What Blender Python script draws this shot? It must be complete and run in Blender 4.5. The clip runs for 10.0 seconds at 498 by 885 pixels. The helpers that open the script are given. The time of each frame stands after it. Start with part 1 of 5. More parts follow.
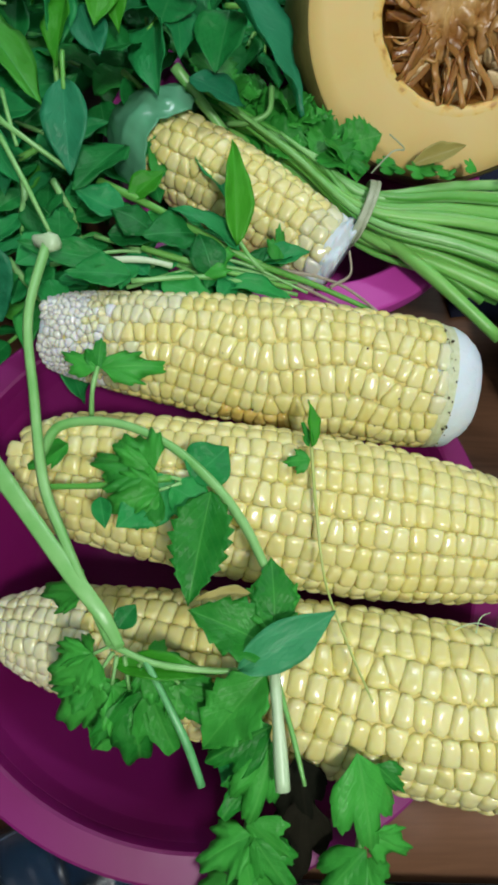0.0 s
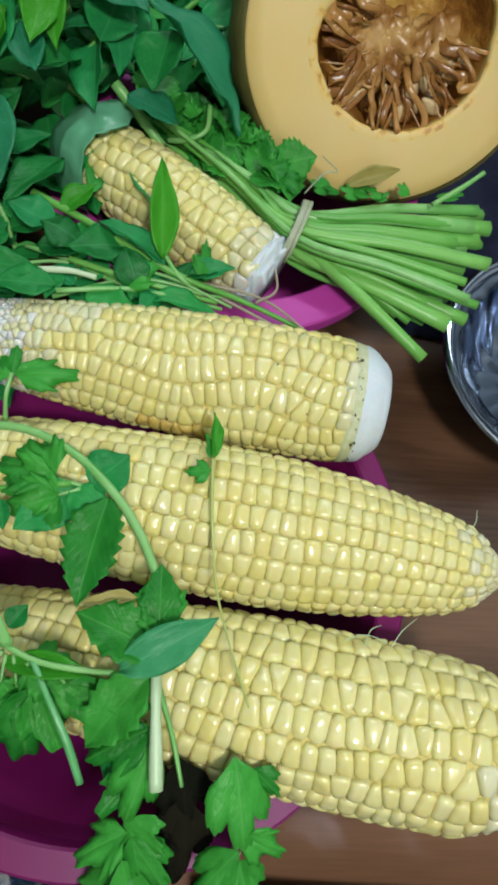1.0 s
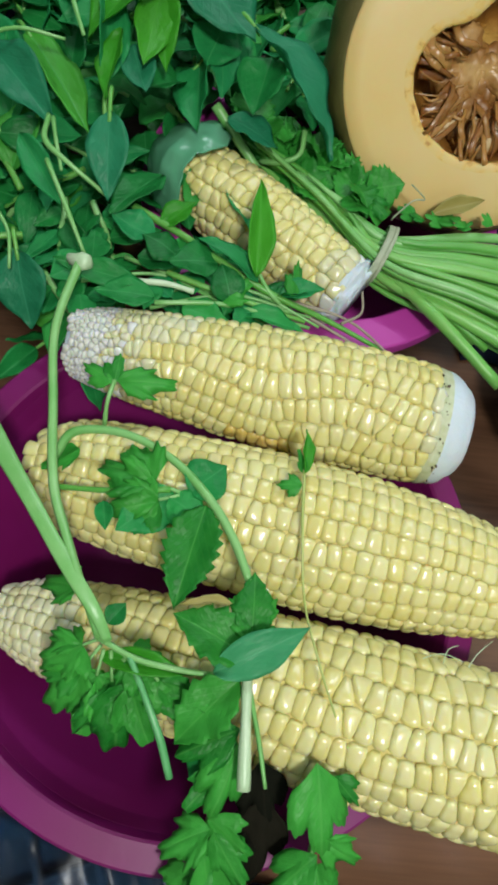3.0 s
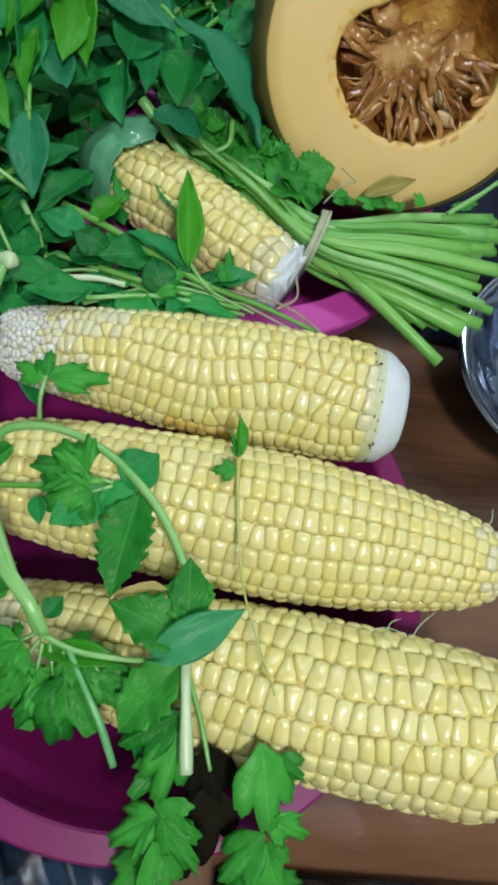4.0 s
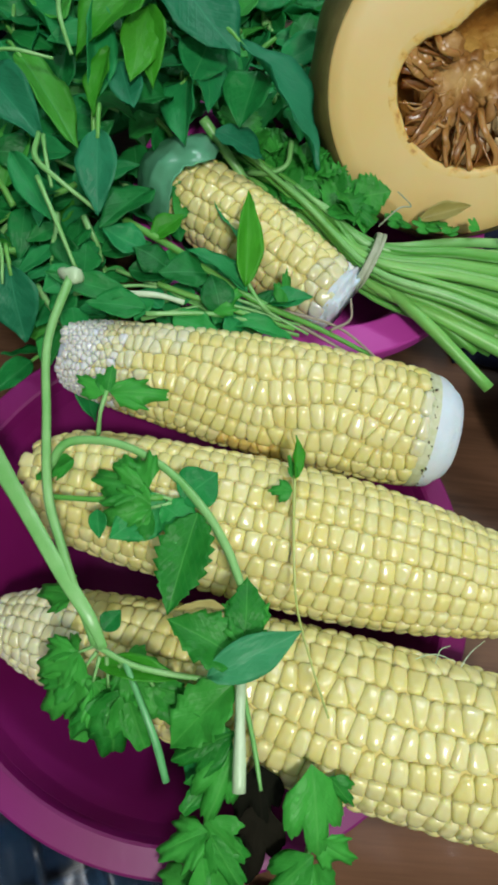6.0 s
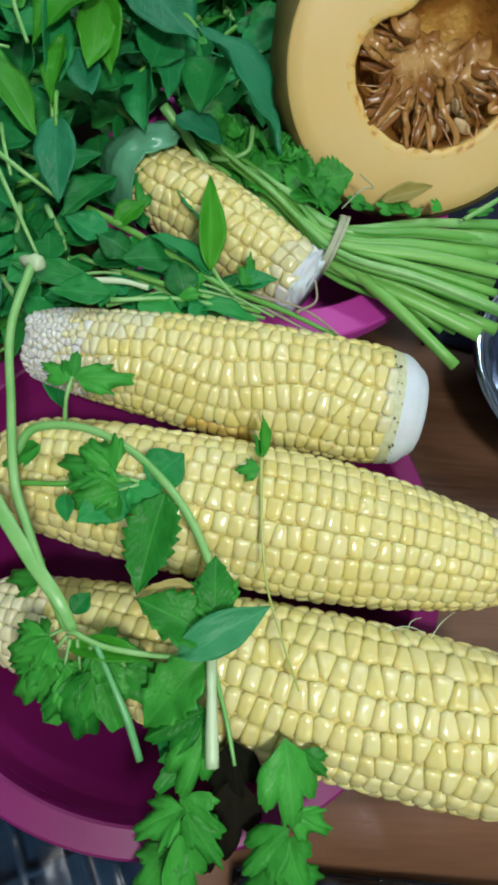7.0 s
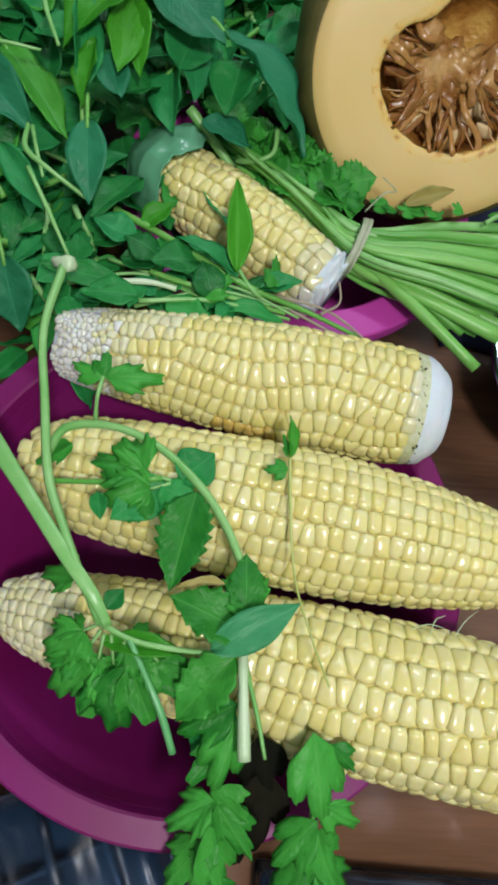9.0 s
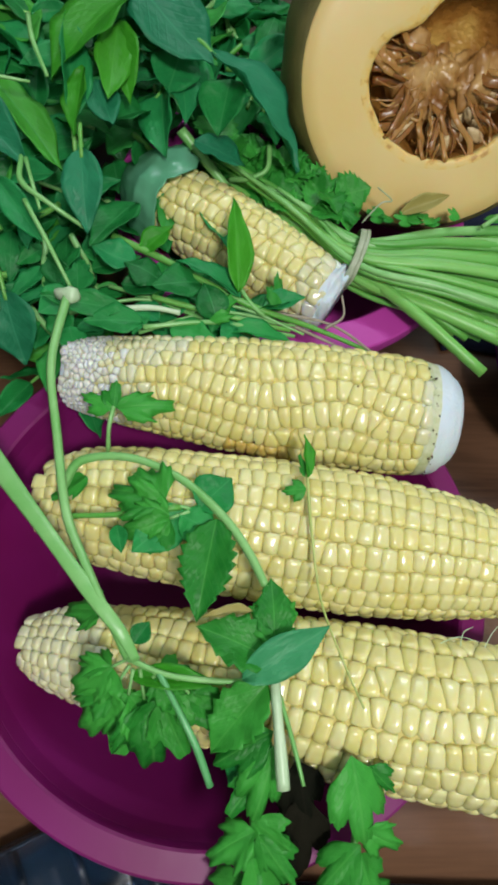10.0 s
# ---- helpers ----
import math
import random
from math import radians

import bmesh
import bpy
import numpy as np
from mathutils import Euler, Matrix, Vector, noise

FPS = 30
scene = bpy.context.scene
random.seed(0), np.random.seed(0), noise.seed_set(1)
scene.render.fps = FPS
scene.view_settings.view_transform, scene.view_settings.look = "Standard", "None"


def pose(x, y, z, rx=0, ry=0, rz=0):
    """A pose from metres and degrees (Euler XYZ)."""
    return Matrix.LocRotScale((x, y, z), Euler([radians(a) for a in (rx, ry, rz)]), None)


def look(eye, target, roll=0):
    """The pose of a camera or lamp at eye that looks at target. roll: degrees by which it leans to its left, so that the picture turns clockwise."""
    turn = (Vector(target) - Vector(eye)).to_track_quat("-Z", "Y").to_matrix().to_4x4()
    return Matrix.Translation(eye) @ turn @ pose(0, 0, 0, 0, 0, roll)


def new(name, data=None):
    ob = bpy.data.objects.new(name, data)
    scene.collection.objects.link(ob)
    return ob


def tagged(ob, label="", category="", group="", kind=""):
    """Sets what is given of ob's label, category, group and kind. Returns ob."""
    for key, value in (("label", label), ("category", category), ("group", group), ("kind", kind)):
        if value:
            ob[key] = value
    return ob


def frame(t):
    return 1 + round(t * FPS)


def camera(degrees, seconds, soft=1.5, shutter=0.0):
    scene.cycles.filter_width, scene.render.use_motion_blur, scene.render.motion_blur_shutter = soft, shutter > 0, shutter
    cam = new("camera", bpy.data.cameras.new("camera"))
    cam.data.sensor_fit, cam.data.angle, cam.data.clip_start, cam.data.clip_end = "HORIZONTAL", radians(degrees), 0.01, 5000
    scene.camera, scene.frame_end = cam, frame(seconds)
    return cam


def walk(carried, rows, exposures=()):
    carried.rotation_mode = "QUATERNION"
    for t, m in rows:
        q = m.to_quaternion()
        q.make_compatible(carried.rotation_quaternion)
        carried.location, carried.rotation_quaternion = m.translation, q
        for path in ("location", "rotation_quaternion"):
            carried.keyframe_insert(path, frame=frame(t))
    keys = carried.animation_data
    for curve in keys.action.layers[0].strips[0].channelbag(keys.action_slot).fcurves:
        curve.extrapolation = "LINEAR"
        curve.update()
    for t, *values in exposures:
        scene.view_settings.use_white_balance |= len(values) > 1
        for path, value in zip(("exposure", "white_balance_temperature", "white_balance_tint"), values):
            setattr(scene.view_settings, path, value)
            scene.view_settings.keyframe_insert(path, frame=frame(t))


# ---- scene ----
cam = camera(39.8, 10.0, soft=3.4)
PATH = [
    (0, (0.019, -0.014, 0.288), (0.231, 0.711, -1.564), 16.9),
    (0.5, (0.03, -0.019, 0.301), (0.261, 0.704, -1.55), 19.0),
    (1, (0.048, -0.015, 0.298), (0.26, 0.728, -1.546), 18.6),
    (1.5, (0.047, -0.016, 0.301), (0.256, 0.736, -1.54), 19.9),
    (2, (0.028, -0.017, 0.302), (0.221, 0.734, -1.542), 21.3),
    (2.2, (0.023, -0.018, 0.302), (0.201, 0.732, -1.543), 20.3),
    (3.3, (0.026, -0.017, 0.304), (0.178, 0.746, -1.539), 16.9),
    (3.5, (0.032, -0.018, 0.303), (0.189, 0.742, -1.54), 16.1),
    (4, (0.043, -0.021, 0.305), (0.222, 0.743, -1.535), 16.1),
    (4.5, (0.03, -0.022, 0.309), (0.196, 0.751, -1.528), 17.7),
    (5, (0.022, -0.023, 0.309), (0.154, 0.777, -1.519), 16.3),
    (5.5, (0.029, -0.021, 0.311), (0.174, 0.77, -1.52), 15.8),
    (5.7, (0.03, -0.018, 0.31), (0.164, 0.759, -1.528), 15.1),
    (6.8, (0.022, -0.019, 0.304), (0.169, 0.758, -1.533), 16.1),
    (7, (0.036, -0.024, 0.307), (0.207, 0.753, -1.528), 15.7),
    (7.5, (0.056, -0.032, 0.308), (0.255, 0.726, -1.532), 15.9),
    (8, (0.045, -0.034, 0.308), (0.237, 0.734, -1.529), 17.5),
    (8.5, (0.025, -0.03, 0.309), (0.159, 0.746, -1.53), 16.3),
    (9, (0.026, -0.025, 0.31), (0.197, 0.744, -1.528), 16.3),
    (9.5, (0.022, -0.02, 0.309), (0.194, 0.738, -1.534), 14.9),
    (10, (0.019, -0.019, 0.31), (0.204, 0.764, -1.521), 13.5),
]
walk(cam, [(t, look(eye, target, roll)) for t, eye, target, roll in PATH], [(0.0, 0.0, 6500, 10), (8.5, 0.0, 6500, 10), (9.0, 0.0, 6500, 16), (9.5, 0.0, 6500, 18), (10.0, 0.0, 6500, 12)])

# ---- light ----
world = bpy.data.worlds.new("room_dark")
scene.world = world
world.use_nodes = True
world.node_tree.nodes["Background"].inputs[0].default_value = (0.55, 0.62, 0.7, 1)
world.node_tree.nodes["Background"].inputs[1].default_value = 0.01


bulb = bpy.data.lights.new("ceiling_bulb_light", "POINT")
bulb.energy, bulb.shadow_soft_size, bulb.color = 34.5, 0.08, (1.0, 0.99, 0.94)
new("ceiling_bulb_light", bulb).location = (0.2, -0.42, 1.15)

# Unseen cool light at the back, added for sheen on leaves and rims.
back_light = bpy.data.lights.new("back_sheen_light", "AREA")
back_light.shape, back_light.size, back_light.size_y, back_light.energy, back_light.color = "RECTANGLE", 1.1, 0.07, 9.5, (0.8, 0.92, 1.0)
new("back_sheen_light", back_light).matrix_world = look((0.25, 1.05, 1.3), (0.05, 0.1, 0.05))

# ---- materials ----


def mat(name, colour, rough=0.5, metal=0.0):
    m = bpy.data.materials.new(name)
    m.use_nodes = True
    b = m.node_tree.nodes["Principled BSDF"]
    b.inputs["Base Color"].default_value = (*colour, 1)
    b.inputs["Roughness"].default_value = rough
    b.inputs["Metallic"].default_value = metal
    return m, m.node_tree.nodes, m.node_tree.links, b


def noise_tex(N, L, scale, detail=4.0, coord="Object", stretch=(1, 1, 1), turn=0.0):
    c = N.new("ShaderNodeTexCoord")
    mp = N.new("ShaderNodeMapping")
    mp.inputs["Scale"].default_value = stretch
    mp.inputs["Rotation"].default_value = (0, 0, radians(turn))
    t = N.new("ShaderNodeTexNoise")
    t.inputs["Scale"].default_value = scale
    t.inputs["Detail"].default_value = detail
    L.new(c.outputs[coord], mp.inputs[0])
    L.new(mp.outputs[0], t.inputs["Vector"])
    return t.outputs["Fac"]


def ramp(N, L, fac, stops):
    r = N.new("ShaderNodeValToRGB")
    e = r.color_ramp.elements
    while len(e) < len(stops):
        e.new(0.5)
    for k, (p, c) in zip(e, stops):
        k.position, k.color = p, (*c, 1)
    L.new(fac, r.inputs[0])
    return r.outputs[0]


def mix(N, L, fac, a, b, mode="MIX"):
    m = N.new("ShaderNodeMix")
    m.data_type, m.blend_type = "RGBA", mode
    for k, v in ((0, fac), (6, a), (7, b)):
        if isinstance(v, (int, float)):
            m.inputs[k].default_value = v
        elif isinstance(v, tuple):
            m.inputs[k].default_value = (*v, 1)
        else:
            L.new(v, m.inputs[k])
    return m.outputs[2]


def bump(N, L, b, fac, strength, dist):
    n = N.new("ShaderNodeBump")
    n.inputs["Strength"].default_value, n.inputs["Distance"].default_value = strength, dist
    L.new(fac, n.inputs["Height"])
    L.new(n.outputs[0], b.inputs["Normal"])


def rand_value(N):
    return N.new("ShaderNodeObjectInfo").outputs["Random"]


def kernel_material(name, low, mid, high):
    m, N, L, b = mat(name, mid, 0.27)
    col = ramp(N, L, rand_value(N), ((0.0, low), (0.45, mid), (1.0, high)))
    blotch = noise_tex(N, L, 220.0, 2.0)
    col = mix(N, L, 0.35, col, ramp(N, L, blotch, ((0.35, low), (0.65, high))))
    L.new(col, b.inputs["Base Color"])
    b.inputs["Subsurface Weight"].default_value = 0.5
    b.inputs["Subsurface Radius"].default_value = (1.0, 0.7, 0.25)
    b.inputs["Subsurface Scale"].default_value = 0.0022
    b.inputs["Coat Weight"].default_value = 0.3
    b.inputs["Coat Roughness"].default_value = 0.12
    bump(N, L, b, noise_tex(N, L, 420.0, 2.0), 0.12, 0.0005)
    return m


M_KERNEL = kernel_material("corn_kernel", (0.69, 0.62, 0.22), (0.705, 0.66, 0.29), (0.72, 0.695, 0.36))
M_KERNEL_STAINED = kernel_material("stained_kernel", (0.6, 0.4, 0.08), (0.66, 0.5, 0.14), (0.7, 0.58, 0.22))
M_KERNEL_PALE = kernel_material("pale_kernel", (0.6, 0.585, 0.31), (0.65, 0.645, 0.41), (0.68, 0.69, 0.5))
M_KERNEL_WHITE = kernel_material("unripe_kernel", (0.58, 0.59, 0.53), (0.66, 0.68, 0.64), (0.72, 0.75, 0.74))


def plain(name, stops, scale, rough, strength=0.2, dist=0.001, detail=5.0, stretch=(1, 1, 1), sss=0.0, vary=0.0):
    m, N, L, b = mat(name, stops[0][1], rough)
    f = noise_tex(N, L, scale, detail, "Object", stretch)
    col = ramp(N, L, f, stops)
    if vary:
        col = mix(N, L, vary, col, ramp(N, L, rand_value(N), ((0.0, stops[0][1]), (1.0, stops[-1][1]))))
    L.new(col, b.inputs["Base Color"])
    fine = noise_tex(N, L, scale * 7, 4.0, "Object", stretch)
    bump(N, L, b, fine, strength, dist)
    if sss:
        b.inputs["Subsurface Weight"].default_value = sss
        b.inputs["Subsurface Scale"].default_value = 0.003
    return m


M_COB = plain("corn_cob", ((0.3, (0.62, 0.53, 0.16)), (0.7, (0.68, 0.6, 0.23))), 120, 0.6, 0.5)
M_COB_WHITE = plain("cob_core", ((0.3, (0.56, 0.65, 0.71)), (0.7, (0.64, 0.73, 0.79))), 90, 0.5, 0.4, 0.0008, sss=0.2)


M_COLLAR = plain("cob_collar", ((0.35, (0.5, 0.55, 0.3)), (0.65, (0.62, 0.66, 0.47))), 260, 0.55, 0.5, 0.0008, sss=0.1)
M_FLECK = plain("dark_fleck", ((0.3, (0.03, 0.025, 0.012)), (0.7, (0.1, 0.075, 0.04))), 300, 0.7)


def leaf_material(name, dark, light, rib, extra=()):
    m, N, L, b = mat(name, light, 0.42)
    c = N.new("ShaderNodeTexCoord")
    s = N.new("ShaderNodeSeparateXYZ")
    L.new(c.outputs["Object"], s.inputs[0])

    def math_node(op, a, k, clamp=False):
        n = N.new("ShaderNodeMath")
        n.operation, n.use_clamp = op, clamp
        for i, v in enumerate((a, k)):
            if isinstance(v, (int, float)):
                n.inputs[i].default_value = v
            else:
                L.new(v, n.inputs[i])
        return n.outputs[0]
    ay = math_node("ABSOLUTE", s.outputs[1], 0)
    mid = math_node("SUBTRACT", 1.0, math_node("MULTIPLY", ay, 38.0), True)
    side = math_node("SINE", math_node("MULTIPLY", math_node("SUBTRACT", s.outputs[0], math_node("MULTIPLY", ay, 0.9)), 52.0), 0)
    side = math_node("POWER", math_node("MULTIPLY", math_node("ADD", side, 1.0), 0.5), 9.0)
    vein = math_node("MAXIMUM", mid, math_node("MULTIPLY", side, 0.14))
    base = ramp(N, L, rand_value(N), extra or ((0.0, dark), (1.0, light)))
    blot = noise_tex(N, L, 3.2, 4.0)
    base = mix(N, L, 0.3, base, ramp(N, L, blot, ((0.3, dark), (0.7, light))))
    col = mix(N, L, math_node("MULTIPLY", vein, 0.45), base, rib)
    L.new(col, b.inputs["Base Color"])
    h = math_node("ADD", math_node("MULTIPLY", vein, -0.6), noise_tex(N, L, 5.0, 2.0))
    bump(N, L, b, h, 0.12, 0.03)
    b.inputs["Specular IOR Level"].default_value = 0.28
    tr = N.new("ShaderNodeBsdfTranslucent")
    L.new(col, tr.inputs[0])
    mx = N.new("ShaderNodeMixShader")
    mx.inputs[0].default_value = 0.36
    out = N["Material Output"]
    L.new(b.outputs[0], mx.inputs[1])
    L.new(tr.outputs[0], mx.inputs[2])
    L.new(mx.outputs[0], out.inputs[0])
    return m


M_BASIL = leaf_material("herb_leaf", (0.006, 0.15, 0.026), (0.035, 0.4, 0.085), (0.09, 0.46, 0.15),
                        ((0.0, (0.005, 0.13, 0.025)), (0.35, (0.016, 0.29, 0.055)), (0.7, (0.025, 0.37, 0.13)), (0.88, (0.035, 0.43, 0.09)), (1.0, (0.1, 0.48, 0.035))))
M_CELERY_LEAF = leaf_material("celery_leaf", (0.01, 0.21, 0.022), (0.075, 0.49, 0.065), (0.13, 0.53, 0.1))
M_TEAL_LEAF = leaf_material("bluish_leaf", (0.012, 0.2, 0.085), (0.04, 0.35, 0.165), (0.06, 0.4, 0.2))
M_PALE_LEAF = leaf_material("pale_leaf", (0.05, 0.36, 0.14), (0.1, 0.45, 0.21), (0.15, 0.5, 0.26))
M_LIME_LEAF = leaf_material("young_leaf", (0.025, 0.28, 0.014), (0.08, 0.44, 0.03), (0.11, 0.48, 0.06))
M_WET_LEAF = leaf_material("wet_leaf", (0.05, 0.36, 0.15), (0.17, 0.49, 0.3), (0.2, 0.52, 0.33))
M_WET_LEAF.node_tree.nodes["Principled BSDF"].inputs["Roughness"].default_value = 0.16
M_WET_LEAF.node_tree.nodes["Principled BSDF"].inputs["Specular IOR Level"].default_value = 0.5
# Near-black leaf: deep shade between the parsley sprigs is put into its colour.
M_SHADE_LEAF = leaf_material("shade_leaf", (0.009, 0.011, 0.007), (0.022, 0.02, 0.013), (0.024, 0.022, 0.014))
M_SHADE_LEAF.node_tree.nodes["Principled BSDF"].inputs["Roughness"].default_value = 0.9
M_SHADE_LEAF.node_tree.nodes["Principled BSDF"].inputs["Specular IOR Level"].default_value = 0.05
M_YELLOW_LEAF = leaf_material("olive_leaf", (0.4, 0.36, 0.1), (0.55, 0.5, 0.18), (0.6, 0.58, 0.3))
M_STEM = plain("celery_stalk", ((0.25, (0.05, 0.29, 0.03)), (0.75, (0.2, 0.5, 0.11))), 40, 0.4, 0.35, 0.0006, 4.0, sss=0.1, vary=0.6)
M_STEM_PALE = plain("pale_stem", ((0.25, (0.1, 0.38, 0.07)), (0.75, (0.27, 0.54, 0.2))), 60, 0.35, 0.3, 0.0005, 4.0)
M_STEM_TEAL = plain("bluish_stem", ((0.25, (0.05, 0.3, 0.08)), (0.75, (0.15, 0.45, 0.18))), 60, 0.35, 0.3, 0.0005, 4.0)
M_STEM_STRAW = plain("straw_stem", ((0.25, (0.34, 0.45, 0.1)), (0.75, (0.5, 0.56, 0.2))), 60, 0.4, 0.3, 0.0005, 4.0)
M_STEM_WHITE = plain("white_stem", ((0.25, (0.36, 0.56, 0.3)), (0.75, (0.6, 0.72, 0.52))), 60, 0.35, 0.3, 0.0005, 4.0)
M_ROOT = plain("dry_root", ((0.25, (0.24, 0.2, 0.15)), (0.75, (0.42, 0.38, 0.3))), 80, 0.7, 0.4)
M_TIE = plain("raffia_tie", ((0.25, (0.26, 0.33, 0.2)), (0.75, (0.42, 0.47, 0.34))), 140, 0.45, 0.5)
M_FLESH = plain("pumpkin_flesh", ((0.2, (0.67, 0.48, 0.14)), (0.8, (0.7, 0.54, 0.25))), 16, 0.42, 0.15, 0.0006, sss=0.2)
M_EDGE = plain("pumpkin_edge", ((0.32, (0.45, 0.22, 0.04)), (0.43, (0.7, 0.48, 0.13)), (0.52, (0.685, 0.51, 0.19))), 170, 0.42, 0.12, 0.0006, sss=0.2)
M_FIBRE = plain("pumpkin_fibre", ((0.3, (0.15, 0.045, 0.006)), (0.7, (0.52, 0.28, 0.08))), 60, 0.25, 0.3, 0.001, sss=0.15, vary=0.75)
M_CAVITY = plain("pumpkin_cavity", ((0.3, (0.13, 0.035, 0.006)), (0.52, (0.42, 0.19, 0.035)), (0.68, (0.68, 0.42, 0.1))), 45, 0.35, 0.6, 0.002)
M_PULP = plain("pumpkin_pulp", ((0.3, (0.2, 0.075, 0.014)), (0.5, (0.36, 0.18, 0.05)), (0.66, (0.56, 0.35, 0.13))), 90, 0.3, 0.12, 0.002)
M_SEED = plain("pumpkin_seed", ((0.3, (0.5, 0.32, 0.13)), (0.7, (0.76, 0.62, 0.38))), 110, 0.3, 0.2, 0.0005)
M_RIND = plain("pumpkin_rind", ((0.25, (0.07, 0.07, 0.018)), (0.75, (0.17, 0.14, 0.045))), 60, 0.45, 0.3, 0.001)


def plastic(name, dark, light):
    m, N, L, b = mat(name, light, 0.3)
    b.inputs["Specular IOR Level"].default_value = 0.3
    L.new(ramp(N, L, noise_tex(N, L, 9.0, 3.0), ((0.3, dark), (0.7, light))), b.inputs["Base Color"])
    r = N.new("ShaderNodeMapRange")
    r.inputs["To Min"].default_value, r.inputs["To Max"].default_value = 0.34, 0.5
    L.new(noise_tex(N, L, 60.0, 6.0), r.inputs[0])
    L.new(r.outputs[0], b.inputs["Roughness"])
    bump(N, L, b, noise_tex(N, L, 240.0, 3.0), 0.06, 0.0006)
    return m


M_MAGENTA = plastic("magenta_plastic", (0.13, 0.003, 0.062), (0.21, 0.012, 0.15))


# Lighter than the magenta plastic: glare on the second basin's rim is put in.
M_PINK_GLARE = plastic("pink_glare_plastic", (0.36, 0.03, 0.25), (0.46, 0.05, 0.34))


def wood_material():
    m, N, L, b = mat("table_wood", (0.15, 0.07, 0.035), 0.28)
    grain = noise_tex(N, L, 16.0, 8.0, "Object", (0.6, 4.0, 1.0), 32)
    fine = noise_tex(N, L, 120.0, 6.0, "Object", (0.25, 5.0, 1.0), 32)
    # Broad tone: diagonal streaks of reflected light are put into the wood's colour.
    broad = noise_tex(N, L, 9.0, 2.0, "Object", (0.5, 1.6, 1.0), 32)
    col = ramp(N, L, grain, ((0.3, (0.022, 0.01, 0.006)), (0.5, (0.075, 0.036, 0.02)), (0.72, (0.18, 0.09, 0.048))))
    col = mix(N, L, 0.4, col, ramp(N, L, fine, ((0.35, (0.07, 0.03, 0.014)), (0.65, (0.22, 0.11, 0.06)))))
    col = mix(N, L, 0.55, col, ramp(N, L, broad, ((0.4, (0.02, 0.009, 0.005)), (0.6, (0.21, 0.107, 0.057)))))
    L.new(col, b.inputs["Base Color"])
    b.inputs["Coat Weight"].default_value = 0.4
    b.inputs["Coat Roughness"].default_value = 0.25
    bump(N, L, b, fine, 0.12, 0.0008)
    return m


M_WOOD = wood_material()
# Dish metals: reflections of a dark room are put into the base colours, bowl darkest.
M_METAL, N_, L_, B_ = mat("tray_metal", (0.38, 0.44, 0.54), 0.1, 1.0)
bump(N_, L_, B_, noise_tex(N_, L_, 90.0, 4.0), 0.12, 0.001)
M_METAL_DARK_REFLECT, N_, L_, B_ = mat("dish_metal_dark_reflect", (0.2, 0.25, 0.33), 0.14, 1.0)
bump(N_, L_, B_, noise_tex(N_, L_, 90.0, 4.0), 0.12, 0.001)
M_CLOTH = plain("navy_cloth", ((0.3, (0.006, 0.008, 0.02)), (0.7, (0.018, 0.022, 0.045))), 50, 0.55, 0.5, 0.001)
M_CLOTH.node_tree.nodes["Principled BSDF"].inputs["Roughness"].default_value = 0.9
M_CLOTH.node_tree.nodes["Principled BSDF"].inputs["Specular IOR Level"].default_value = 0.15
M_CLEAR, N_, L_, B_ = mat("clear_plastic", (0.5, 0.62, 0.76), 0.26)
B_.inputs["Transmission Weight"].default_value = 1.0
B_.inputs["IOR"].default_value = 1.2
M_BLUE = plain("blue_tray", ((0.3, (0.008, 0.018, 0.034)), (0.7, (0.022, 0.042, 0.066))), 30, 0.3, 0.3, 0.001)
M_RIB = plain("blue_rib", ((0.3, (0.01, 0.022, 0.042)), (0.7, (0.025, 0.05, 0.078))), 60, 0.35, 0.3, 0.001)
M_WALL = plain("wall_paint", ((0.3, (0.5, 0.52, 0.52)), (0.7, (0.57, 0.59, 0.59))), 4, 0.8, 0.2, 0.002)
M_FLOOR = plain("floor_cement", ((0.3, (0.3, 0.29, 0.28)), (0.7, (0.4, 0.39, 0.37))), 6, 0.6, 0.3, 0.002)

# ---- mesh tools ----


def part(name, bm, material, parent=None, label=""):
    me = bpy.data.meshes.new(name)
    bm.to_mesh(me)
    bm.free()
    for p in me.polygons:
        p.use_smooth = True
    me.materials.append(material)
    ob = new(name, me)
    ob.parent = parent
    if label:
        ob["label"] = label
    return ob


def thing(name, place, label, category, group="", kind=""):
    ob = new(name)
    ob.empty_display_size = 0.02
    ob.location = place
    bpy.context.view_layer.update()
    return tagged(ob, label, category, group, kind)


def attach(ob, parent, m):
    """Puts a part under its thing at the world pose m (things carry a move alone)."""
    ob.parent = parent
    root = parent
    shift = Vector((0, 0, 0))
    while root:
        shift += root.location
        root = root.parent
    ob.matrix_basis = Matrix.Translation(-shift) @ m
    return ob


def smooth_path(points, steps=6):
    P = [Vector(p) for p in points]
    P = [P[0] * 2 - P[1]] + P + [P[-1] * 2 - P[-2]]
    out = []
    for a, b, c, d in zip(P, P[1:], P[2:], P[3:]):
        for k in range(steps):
            t = k / steps
            out.append(0.5 * (2 * b + (c - a) * t + (2 * a - 5 * b + 4 * c - d) * t * t + (3 * b - a - 3 * c + d) * t ** 3))
    out.append(P[-2])
    return out


